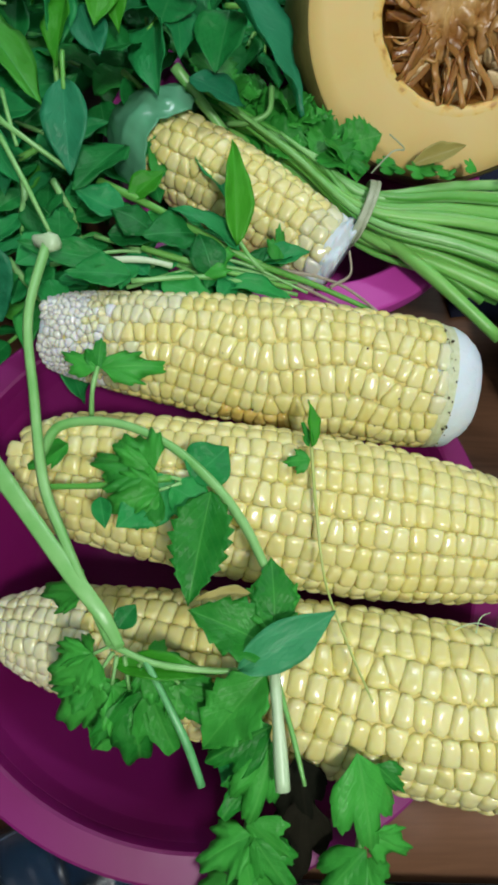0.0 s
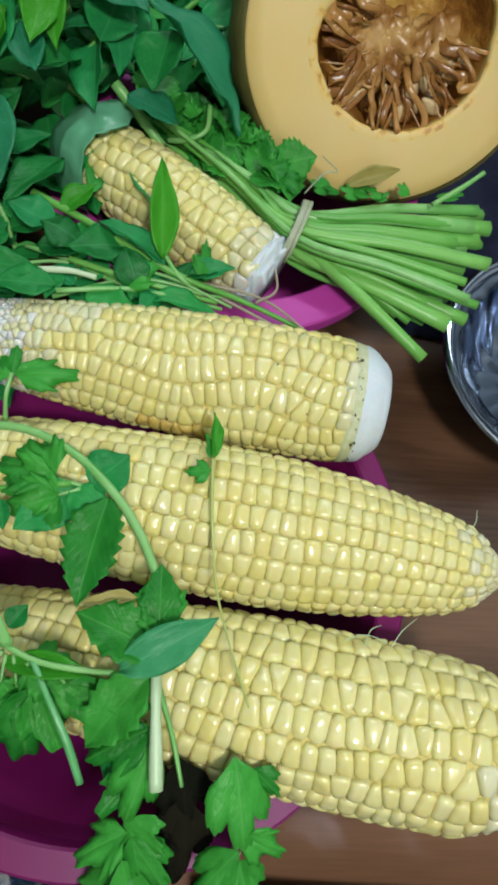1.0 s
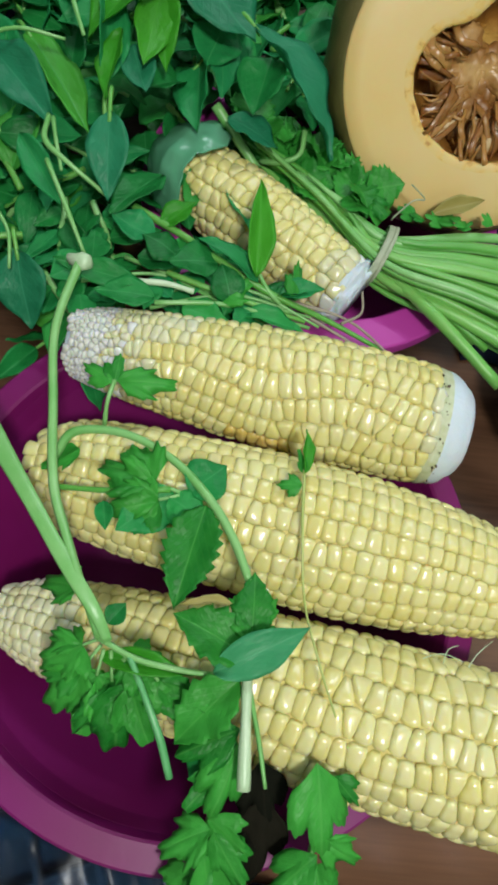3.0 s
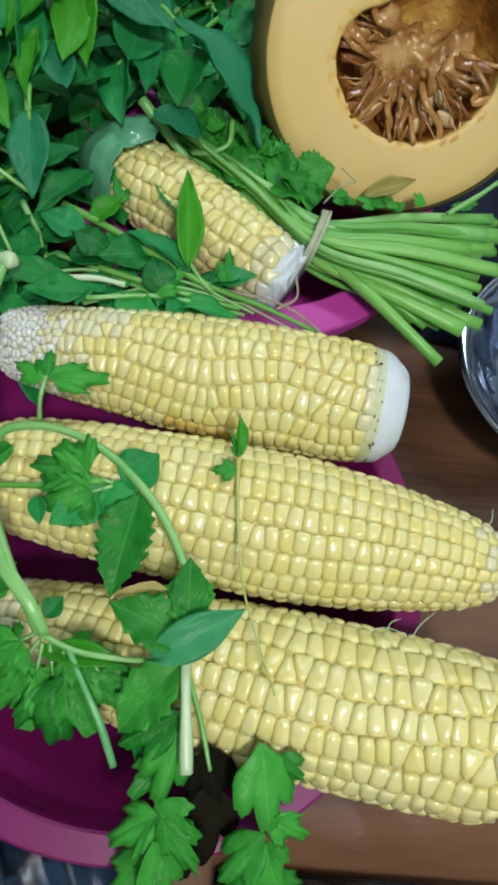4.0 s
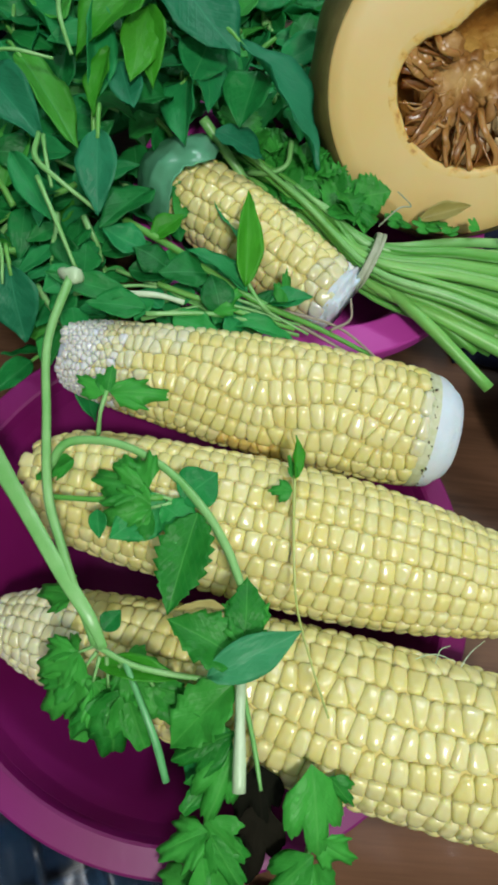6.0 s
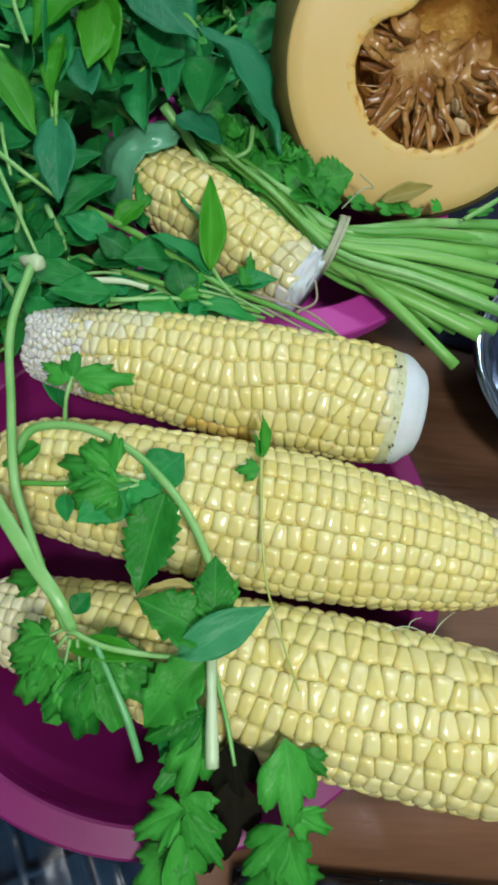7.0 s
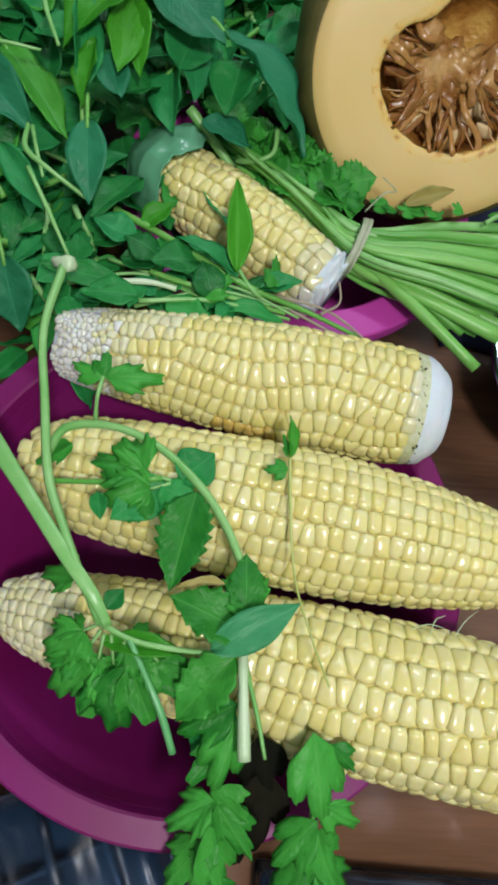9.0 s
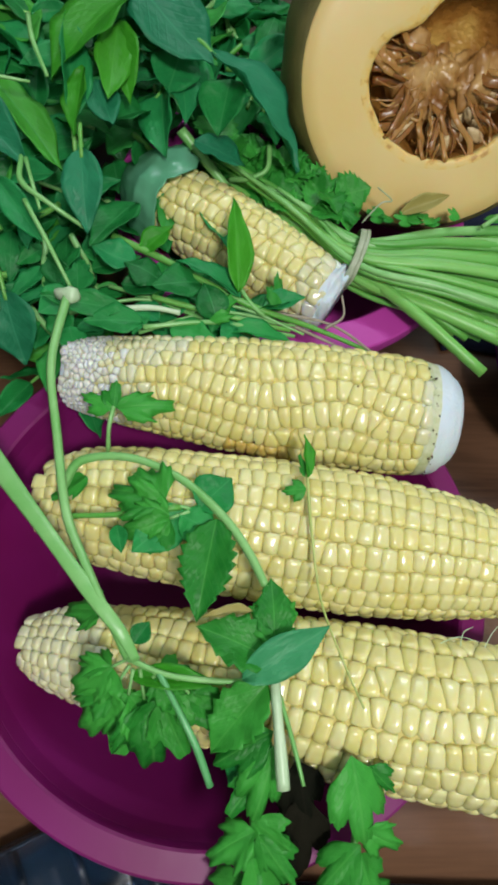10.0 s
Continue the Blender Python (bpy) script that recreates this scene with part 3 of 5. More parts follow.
def leaflet(seed, curl=0.12, tooth=0.14, spread=0.72, wave=0.04):
    """A celery leaflet: a narrow foot and three pointed, toothed lobes, 1 long."""
    rnd = random.Random(seed)
    bm = bmesh.new()
    n, rings = 66, 4
    ph = rnd.uniform(0, 6)
    lobes = ((-spread * rnd.uniform(0.9, 1.1), rnd.uniform(0.66, 0.85)), (0.0, 1.0), (spread * rnd.uniform(0.9, 1.1), rnd.uniform(0.66, 0.85)))
    rows = []
    for k in range(1, rings + 1):
        q = k / rings
        row = []
        for i in range(n + 1):
            a = (2 * i / n - 1) * 1.2
            r = max(0.4 - 0.2 * abs(a), max(L * (1 - 0.3 * (abs(a - c) / 0.36) ** 1.4) for c, L in lobes))
            r *= 1 - tooth * q ** 3 * (0.5 + 0.5 * math.sin(abs(a) * 24 + ph))
            x, y = r * q * math.cos(a), r * q * math.sin(a) * 0.98
            row.append(bm.verts.new((x, y, curl * (q - 1.15 * q * q) + wave * math.sin(a * 6 + ph) * q * q + 0.12 * abs(y) * (1 if seed % 2 else -1))))
        rows.append(row)
    c = bm.verts.new((0, 0, 0))
    for i in range(n):
        bm.faces.new((c, rows[0][i], rows[0][i + 1]))
        for a, b in zip(rows, rows[1:]):
            bm.faces.new((a[i], b[i], b[i + 1], a[i + 1]))
    bmesh.ops.recalc_face_normals(bm, faces=bm.faces)
    bmesh.ops.solidify(bm, geom=bm.faces[:], thickness=0.006)
    return bm


def template(bm, material):
    me = bpy.data.meshes.new("leaf")
    bm.to_mesh(me)
    bm.free()
    for p in me.polygons:
        p.use_smooth = True
    me.materials.append(material)
    return me


OVATE = [template(ovate_leaf(k, c, f), M_BASIL) for k, (c, f) in enumerate(((0.1, 0.2), (0.22, 0.3), (-0.12, 0.15), (0.3, 0.1), (0.05, 0.45), (0.18, -0.12), (-0.2, 0.3)))]
LOBED = [template(leaflet(k, c, t, w), M_CELERY_LEAF) for k, (t, c, w) in enumerate(((0.11, 0.1, 0.74), (0.13, 0.25, 0.68), (0.09, -0.1, 0.8), (0.12, 0.3, 0.66), (0.08, -0.2, 0.74)))]
SAWN = [template(ovate_leaf(70 + k, c, f, w, 1.2, n), M_CELERY_LEAF) for k, (c, f, w, n) in enumerate(((0.12, 0.2, 1.0, 7), (0.2, 0.3, 1.1, 6), (-0.1, 0.15, 1.0, 8), (0.25, 0.1, 0.9, 5)))]
BROAD = [template(lobed_leaf(90 + k, 3, t, c, 0.66, 0.06, 0.025), M_CELERY_LEAF) for k, (t, c) in enumerate(((1.3, 0.15), (1.1, 0.28), (1.5, -0.1), (1.2, 0.1)))]
TEAL = [template(ovate_leaf(k, c, f), M_TEAL_LEAF) for k, (c, f) in enumerate(((0.1, 0.2), (0.22, 0.3), (-0.12, 0.15)))]
LIME = [template(ovate_leaf(40 + k, c, f, w, 1.3), M_LIME_LEAF) for k, (c, f, w) in enumerate(((0.15, 0.25, 1.1), (-0.1, 0.2, 0.9), (0.05, 0.35, 0.9)))]
SHADE = template(lobed_leaf(67, 3, 0.8, 0.2, 0.7, 0.05, 0.06), M_SHADE_LEAF)
PALE = template(ovate_leaf(33, 0.15, 0.2, 1.0), M_PALE_LEAF)
OLIVE = template(ovate_leaf(21, 0.15, 0.5, 0.9), M_YELLOW_LEAF)
BRIGHT = template(ovate_leaf(31, 0.08, 0.35, 0.9, 1.8), M_LIME_LEAF)


def leaf(parent, base, tip, width, mesh, lean=0.0, up=(0, 0, 1), name="leaf"):
    """One leaf from base to tip, width metres across, leaning by so many degrees round its midrib."""
    a, b = Vector(base), Vector(tip)
    x = b - a
    length = x.length
    x.normalize()
    y = Vector(up).cross(x)
    y = y.normalized() if y.length > 1e-3 else Vector((0, 1, 0))
    z = x.cross(y)
    c, s = math.cos(radians(lean)), math.sin(radians(lean))
    y, z = y * c + z * s, z * c - y * s
    m = Matrix(((x.x, y.x, z.x, a.x), (x.y, y.y, z.y, a.y), (x.z, y.z, z.z, a.z), (0, 0, 0, 1)))
    ob = new(name, mesh)
    return attach(ob, parent, m @ Matrix.Diagonal((length, width, (length + width) / 2, 1)))


def compound(parent, base, tip, seed, spread=0.9):
    """A celery leaf of three leaflets on thin stalks."""
    rnd = random.Random(seed)
    a, b = Vector(base), Vector(tip)
    d = b - a
    n = d.length
    ang = math.atan2(d.y, d.x)
    flat = Vector((d.x, d.y, 0)).length
    m = a + d * 0.3
    stem(parent, (a, (a + m) / 2, m), 0.0007, 0.0005, M_STEM_PALE, seg=5, steps=2)
    for turn, share in ((0.0, 0.72), (spread * rnd.uniform(0.8, 1.15), 0.58), (-spread * rnd.uniform(0.8, 1.15), 0.58)):
        t2 = m + Vector((math.cos(ang + turn) * flat * share, math.sin(ang + turn) * flat * share, d.z * share + rnd.uniform(-0.12, 0.12) * n * (turn != 0)))
        leaf(parent, m, t2, n * share * rnd.uniform(0.9, 1.25), rnd.choice(LOBED), rnd.uniform(-28, 28))


# ---- herb heap ----
def mound(x, y):
    """Height of the herb heap above the table."""
    d = ((x + 0.035) / 0.115) ** 2 + ((y - 0.27) / 0.15) ** 2
    return 0.03 + 0.085 * max(0.0, 1 - d) ** 0.5


def herb_sprig(base, heading, length, seed, leaves=7, size=0.03, lift=0.25):
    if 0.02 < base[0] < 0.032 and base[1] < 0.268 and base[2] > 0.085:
        base = (base[0] - 0.004, base[1] + 0.016, base[2])  # moved back so the camera sees the wet leaf
    if base[0] > 0.036 and base[1] > 0.24:
        base = (base[0], base[1], min(base[2], 0.062))  # the deep gap beside the cut pumpkin
    rnd = random.Random(seed)
    t = thing("herb_sprig", base, "fresh green leafy herb sprig in a loose heap", "herb", "sprigs of the herb heap")
    p = Vector(base)
    d = Vector((math.cos(heading), math.sin(heading), lift)).normalized()
    pts = [p.copy()]
    for k in range(4):
        p = p + d * length / 4
        d = (d + Vector((rnd.uniform(-0.3, 0.3), rnd.uniform(-0.3, 0.3), -0.16))).normalized()
        pts.append(p.copy())
    stem(t, pts, 0.0014, 0.0007, M_STEM_PALE if rnd.random() < 0.4 else M_STEM, seg=6, steps=4)
    path = smooth_path(pts, 4)
    for k in range(leaves):
        u = 0.2 + 0.8 * k / (leaves - 1)
        q = path[min(len(path) - 1, int(u * (len(path) - 1)))]
        side = 1 if k % 2 else -1
        ang = heading + side * rnd.uniform(0.5, 1.3) * (1 - 0.75 * (k == leaves - 1))
        L = size * rnd.uniform(0.7, 1.2)
        tip = q + Vector((math.cos(ang), math.sin(ang), rnd.uniform(-0.35, 0.4))) * L
        leaf(t, q, tip, L * rnd.uniform(0.42, 0.62), rnd.choice(OVATE), rnd.uniform(-40, 40))
    return t


rnd = random.Random(42)
count = 0
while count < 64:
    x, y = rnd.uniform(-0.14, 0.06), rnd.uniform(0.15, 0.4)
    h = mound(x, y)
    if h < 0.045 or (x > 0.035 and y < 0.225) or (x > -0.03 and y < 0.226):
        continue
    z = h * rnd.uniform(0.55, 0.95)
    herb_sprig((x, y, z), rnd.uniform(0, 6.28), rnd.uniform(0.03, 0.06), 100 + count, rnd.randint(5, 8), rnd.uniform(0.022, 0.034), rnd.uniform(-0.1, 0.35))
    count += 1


for k in range(20):
    x, y = rnd.uniform(-0.11, -0.005), rnd.uniform(0.135, 0.2)
    herb_sprig((x, y, rnd.uniform(0.045, 0.075)), rnd.uniform(0, 6.28), rnd.uniform(0.025, 0.045), 300 + k, rnd.randint(5, 8), rnd.uniform(0.016, 0.026), rnd.uniform(-0.1, 0.2))


for k in range(46):
    x, y = rnd.uniform(-0.14, 0.06), rnd.uniform(0.2, 0.42)
    if mound(x, y) > 0.035 and not (x > 0.0 and y < 0.235):
        herb_sprig((x, y, rnd.uniform(0.02, 0.05)), rnd.uniform(0, 6.28), rnd.uniform(0.03, 0.05), 500 + k, 7, rnd.uniform(0.026, 0.036), rnd.uniform(-0.1, 0.1))


for k, (x, y, z) in enumerate(((0.006, 0.228, 0.064), (0.018, 0.226, 0.066), (0.03, 0.224, 0.064), (-0.006, 0.232, 0.068), (0.022, 0.238, 0.075), (0.038, 0.232, 0.066))):
    herb_sprig((x, y, z - 0.014), 0.9 + 1.7 * k, 0.03, 700 + k, 7, 0.022, 0.0)


def lone_leaf(label, base, tip, width, mesh, lean=0.0, stalk=0.0):
    t = thing("herb_leaf", base, label, "herb leaf", "single leaves on the heap")
    leaf(t, base, tip, width, mesh, lean)
    if stalk:
        a, b = Vector(base), Vector(tip)
        d = (b - a).normalized()
        stem(t, [a + d * 0.004, a - d * stalk * 0.5 + Vector((0, 0, -0.001)), a - d * stalk - Vector((0, 0, 0.004))], 0.0009, 0.0009, M_STEM, seg=6, steps=3)
    return t


lone_leaf("broad bluish-green herb leaf at the heap's edge", (-0.05, 0.136, 0.088), (-0.043, 0.114, 0.07), 0.021, TEAL[0], 20, 0.01)
lone_leaf("pointed bluish-green herb leaf hanging over the heap", (-0.022, 0.183, 0.113), (-0.019, 0.154, 0.1), 0.0155, TEAL[0], 5, 0.012)
lone_leaf("long bluish-green herb leaf beside the cut pumpkin", (0.026, 0.241, 0.112), (0.068, 0.208, 0.084), 0.026, TEAL[1], -25, 0.01)
lone_leaf("large broad dark green herb leaf on the heap", (-0.006, 0.268, 0.122), (0.027, 0.232, 0.11), 0.032, TEAL[2], 0, 0.01)
lone_leaf("dark green herb leaf below the short corn ear", (-0.004, 0.188, 0.08), (-0.02, 0.158, 0.089), 0.017, OVATE[0], 10)
lone_leaf("large bluish-green herb leaf on the heap", (-0.074, 0.214, 0.106), (-0.043, 0.182, 0.104), 0.02, TEAL[1], 10, 0.01)
lone_leaf("bluish-green herb leaf in the heap", (-0.02, 0.222, 0.11), (-0.012, 0.203, 0.105), 0.014, TEAL[2], 0)
lone_leaf("narrow green herb leaf in the heap", (-0.054, 0.175, 0.104), (-0.034, 0.148, 0.1), 0.011, OVATE[6], 20)
lone_leaf("yellow-green young herb leaf on top of the heap", (-0.008, 0.264, 0.118), (-0.037, 0.218, 0.114), 0.026, LIME[0], 15)
lone_leaf("yellow-green young herb leaf on top of the heap", (-0.012, 0.246, 0.116), (-0.014, 0.21, 0.111), 0.018, LIME[1], -20)
lone_leaf("yellow-green young herb leaf on top of the heap", (-0.024, 0.224, 0.114), (-0.027, 0.196, 0.106), 0.013, LIME[2], 30)
lone_leaf("round dark green herb leaf in the heap", (0.02, 0.212, 0.092), (0.042, 0.203, 0.089), 0.019, TEAL[0], -15)
t = thing("herb_sprig", (-0.04, 0.18, 0.1), "bare herb sprig of thin pale curved stems on the heap", "herb")
for pts, r in ((((-0.046, 0.187, 0.103), (-0.044, 0.172, 0.106), (-0.034, 0.163, 0.106), (-0.02, 0.158, 0.098)), 0.0012), (((-0.047, 0.246, 0.118), (-0.043, 0.229, 0.12), (-0.037, 0.216, 0.115)), 0.0011), (((-0.072, 0.213, 0.112), (-0.06, 0.2145, 0.115), (-0.044, 0.215, 0.113)), 0.0009),
               (((-0.042, 0.164, 0.105), (-0.033, 0.148, 0.103), (-0.024, 0.133, 0.095)), 0.001), (((-0.044, 0.185, 0.104), (-0.04, 0.172, 0.107), (-0.036, 0.16, 0.105)), 0.0009), (((-0.06, 0.15, 0.093), (-0.052, 0.138, 0.095), (-0.05, 0.126, 0.09)), 0.0008)):
    stem(t, pts, r, r * 0.7, M_STEM_PALE, seg=7)

# wet leaf wrapped round the short ear's end
t = thing("wet_leaf", (-0.0077, 0.2152, 0.067), "wet bluish see-through leaf wrapped round the short ear's end", "leaf")
ax = (Vector((0.082, 0.1545, 0.06)) - Vector((-0.0077, 0.2152, 0.067))).normalized()
ay = Vector((0, 0, 1)).cross(ax).normalized()
az = ax.cross(ay)
bm = bmesh.new()
grid = []
for i in range(25):
    u = i / 24
    row = []
    for j in range(41):
        a = radians(-30 + 265 * j / 40)
        edge = 0.006 * noise.noise(Vector((a * 1.3, 2.0, 0.5))) + 0.002 * noise.noise(Vector((a * 5, 4.0, 0.5)))
        r = 0.0232 * min(1.0, 0.06 + (u * 1.55) ** 0.55) * (0.88 + 0.12 * min(1.0, u * 1.3))
        r += u ** 0.5 * (0.0026 * noise.noise(Vector((u * 3.5, a * 2.0, 3))) + 0.0016 * noise.noise(Vector((u * 5, a * 6.0, 6))) + 0.0006 * noise.noise(Vector((u * 14, a * 12.0, 9))))
        row.append(bm.verts.new(ax * (-0.003 + 0.031 * u + edge * u * u) + (ay * math.cos(a) + az * math.sin(a)) * r))
    grid.append(row)
for p, q in zip(grid, grid[1:]):
    for j in range(40):
        bm.faces.new((p[j], q[j], q[j + 1], p[j + 1]))
bmesh.ops.recalc_face_normals(bm, faces=bm.faces)
bmesh.ops.solidify(bm, geom=bm.faces[:], thickness=0.0003)
part("blade", bm, M_WET_LEAF, t)
lone_leaf("round dark green herb leaf in the heap", (0.035, 0.24, 0.1), (0.03, 0.214, 0.093), 0.022, OVATE[4], 15)
lone_leaf("round dark green herb leaf in the heap", (0.014, 0.252, 0.104), (0.008, 0.228, 0.1), 0.022, OVATE[2], -15)
for base, tip, w, k in (((-0.004, 0.266, 0.09), (0.02, 0.24, 0.084), 0.024, 0), ((0.022, 0.272, 0.084), (0.014, 0.242, 0.08), 0.022, 2), ((0.034, 0.262, 0.078), (0.022, 0.236, 0.075), 0.022, 5),
                        ((0.002, 0.25, 0.082), (0.004, 0.228, 0.078), 0.018, 3), ((0.046, 0.258, 0.074), (0.038, 0.234, 0.07), 0.02, 6)):
    lone_leaf("dark green pointed herb leaf deep in the heap", base, tip, w, OVATE[k], 12 * (k - 3), 0.008)
for k, (x, y) in enumerate(((0.006, 0.25), (0.012, 0.263), (-0.015, 0.216), (-0.011, 0.24), (-0.011, 0.191), (0.007, 0.187), (0.006, 0.16), (0.02, 0.158), (0.05, 0.277), (0.0, 0.262))):
    a = 0.7 + 2.1 * k
    d = Vector((0.012 * math.cos(a), 0.012 * math.sin(a), 0.002))
    q = Vector((x, y, 0.064))
    lone_leaf("dark green herb leaf lying on the pink basin's rim", q - d, q + d, 0.017, OVATE[k % 7], 10 * (k % 3 - 1))
lone_leaf("narrow herb leaf standing up from the heap", (-0.028, 0.205, 0.105), (-0.033, 0.25, 0.118), 0.014, OVATE[4], 30, 0.012)
lone_leaf("long narrow herb leaf across the heap", (-0.064, 0.232, 0.1), (-0.031, 0.187, 0.096), 0.017, OVATE[0], -20, 0.01)
lone_leaf("bright green herb leaf on the heap", (-0.012, 0.25, 0.115), (-0.006, 0.215, 0.106), 0.017, BRIGHT, 10)

# herb sprig lying in front of the short ear
t = thing("herb_sprig", (0.045, 0.137, 0.08), "fresh green herb sprig with roots lying beside corn", "herb", "sprigs beside the corn")
stem(t, ((-0.012, 0.168, 0.082), (0.008, 0.157, 0.0835), (0.024, 0.147, 0.084), (0.045, 0.1375, 0.081), (0.07, 0.134, 0.073), (0.095, 0.128, 0.066)), 0.0017, 0.001, M_STEM, seg=8)
stem(t, ((0.075, 0.1335, 0.0735), (0.083, 0.14, 0.073), (0.082, 0.147, 0.078)), 0.0007, 0.0004, M_ROOT, "root", "thin dry brownish root", seg=5)
stem(t, ((0.05, 0.137, 0.079), (0.078, 0.136, 0.0725), (0.1, 0.124, 0.066)), 0.0008, 0.0005, M_ROOT, "root", "thin dry brownish root", seg=5)
stem(t, ((0.06, 0.134, 0.075), (0.082, 0.128, 0.068), (0.098, 0.122, 0.064)), 0.0007, 0.0004, M_ROOT, "root", "thin dry brownish root", seg=5)
stem(t, ((-0.007, 0.131, 0.086), (0.006, 0.1315, 0.0865), (0.016, 0.13, 0.086)), 0.0012, 0.001, M_STEM_WHITE, "stem", "pale white stem end", seg=8)
stem(t, ((0.002, 0.125, 0.083), (0.03, 0.129, 0.082), (0.062, 0.129, 0.074)), 0.0011, 0.0008, M_STEM_PALE, seg=6)
stem(t, ((0.005, 0.139, 0.083), (0.03, 0.133, 0.082), (0.06, 0.131, 0.075)), 0.0013, 0.0009, M_STEM, seg=6)
stem(t, ((0.039, 0.144, 0.085), (0.044, 0.138, 0.082), (0.049, 0.135, 0.079)), 0.0009, 0.0012, M_STEM_PALE, seg=6)
leaf(t, (0.0385, 0.141, 0.085), (0.036, 0.1765, 0.099), 0.0125, BRIGHT, 12)
leaf(t, (0.055, 0.136, 0.081), (0.055, 0.153, 0.085), 0.011, LOBED[0], 30)
leaf(t, (0.04, 0.14, 0.083), (0.014, 0.154, 0.089), 0.011, OVATE[1], 20)
leaf(t, (0.002, 0.126, 0.085), (-0.02, 0.124, 0.088), 0.013, OVATE[0], 0)
leaf(t, (-0.005, 0.13, 0.087), (-0.036, 0.133, 0.09), 0.011, OVATE[2], -10)
leaf(t, (0.008, 0.146, 0.084), (-0.006, 0.152, 0.088), 0.015, OVATE[5], 10)
leaf(t, (0.024, 0.146, 0.084), (0.005, 0.141, 0.088), 0.016, OVATE[0], 0)
leaf(t, (0.03, 0.13, 0.082), (0.025, 0.143, 0.089), 0.0135, OVATE[3], 0)
leaf(t, (0.026, 0.13, 0.082), (0.038, 0.139, 0.087), 0.013, LOBED[1], 0)
leaf(t, (0.012, 0.126, 0.082), (0.03, 0.121, 0.083), 0.013, OVATE[2], 0)
leaf(t, (0.033, 0.127, 0.08), (0.062, 0.125, 0.076), 0.01, OVATE[1], -15)
leaf(t, (0.046, 0.137, 0.08), (0.062, 0.141, 0.08), 0.009, OVATE[4], -30)
leaf(t, (-0.002, 0.155, 0.083), (-0.02, 0.16, 0.086), 0.014, OVATE[6], 0)
leaf(t, (0.0, 0.16, 0.083), (0.012, 0.171, 0.087), 0.012, BRIGHT, 0)
leaf(t, (0.045, 0.124, 0.073), (0.02, 0.121, 0.079), 0.014, OVATE[5], 0)

rnd = random.Random(77)
for k in range(28):
    q = Vector((rnd.uniform(-0.035, 0.05), 0, 0.073 + rnd.uniform(0, 0.008)))
    q.y = rnd.uniform(0.126, 0.152) - 0.12 * max(0, q.x) * (k % 2)
    a = rnd.uniform(0, 6.28)
    n = rnd.uniform(0.014, 0.023)
    leaf(t, q, q + Vector((math.cos(a) * n, math.sin(a) * n * 0.7, rnd.uniform(-0.003, 0.004))), n * rnd.uniform(0.5, 0.7), rnd.choice(OVATE + LOBED[:1]), rnd.uniform(-30, 30))
for k in range(6):
    x = rnd.uniform(-0.03, 0.01)
    stem(t, ((x, rnd.uniform(0.125, 0.15), 0.078), (x + 0.03, rnd.uniform(0.128, 0.14), 0.08), (x + 0.06, rnd.uniform(0.126, 0.134), 0.075)), 0.0009, 0.0006, M_STEM_PALE, seg=6)

# ---- celery bundle ----
bundle = thing("celery_bundle", (0.092, 0.174, 0.062), "bundle of fresh green celery stalks tied with raffia", "celery")
rnd = random.Random(7)


def stalk(tip, back, z, r, material=M_STEM, bend=0.0, k=0.0):
    """A stalk from its leafy end through the tie to its cut end."""
    clear = 0.022 - ((back[0] - 0.008) * 0.56 + (back[1] - 0.2045) * 0.828)
    back = (back[0] + 0.56 * max(0.0, clear), back[1] + 0.828 * max(0.0, clear))
    tie = Vector((0.092 + rnd.uniform(-0.002, 0.002), 0.1745 + 0.0095 * k, z + rnd.uniform(-0.001, 0.001)))
    a, b = Vector((back[0], back[1], z + 0.004 + rnd.uniform(0, 0.006))), Vector((tip[0], tip[1], z - 0.001))
    mid = (tie + b) / 2 + Vector((0, bend, 0.002))
    stem(bundle, (a, (a + tie) / 2 + Vector((0.0, 0.001, 0.001)), tie, mid, b), r * 0.36, r, material, "stalk", seg=12, ribs=0.07, flat=0.85, steps=5, hollow=True)


for k in range(34):
    f = (k % 12) / 11 + rnd.uniform(-0.05, 0.05)
    layer = k // 12
    tip = (0.161 + 0.018 * f + rnd.uniform(-0.016, 0.007), 0.141 + 0.056 * f + rnd.uniform(-0.004, 0.004))
    bx = rnd.uniform(0.005, 0.06)
    stalk(tip, (bx, 0.17 + 0.012 * f + (0.092 - bx) * (0.16 + 0.5 * f + rnd.uniform(-0.08, 0.08))), 0.060 + 0.0055 * layer + rnd.uniform(-0.0015, 0.002), rnd.uniform(0.0019, 0.0041), M_STEM if rnd.random() < 0.8 else M_STEM_PALE, rnd.uniform(-0.001, 0.001), 2 * f - 1)
for tip, r in (((0.146, 0.123), 0.0029), ((0.141, 0.14), 0.0017), ((0.136, 0.1425), 0.0016), ((0.166, 0.197), 0.0026), ((0.179, 0.2), 0.0024)):
    stem(bundle, ((0.06, 0.196, 0.072), (0.078, 0.184, 0.068), (0.093, 0.171, 0.066), ((0.093 + tip[0]) / 2, (0.168 + tip[1]) / 2, 0.066), (tip[0], tip[1], 0.06)),
         r * 0.8, r, M_STEM, "stalk", seg=12, ribs=0.07, steps=5, hollow=True)
stem(bundle, ((0.15, 0.19, 0.074), (0.163, 0.198, 0.078), (0.172, 0.205, 0.08)), 0.0012, 0.001, M_STEM_PALE, "stalk", "thin pale stalk end", seg=10, hollow=True)
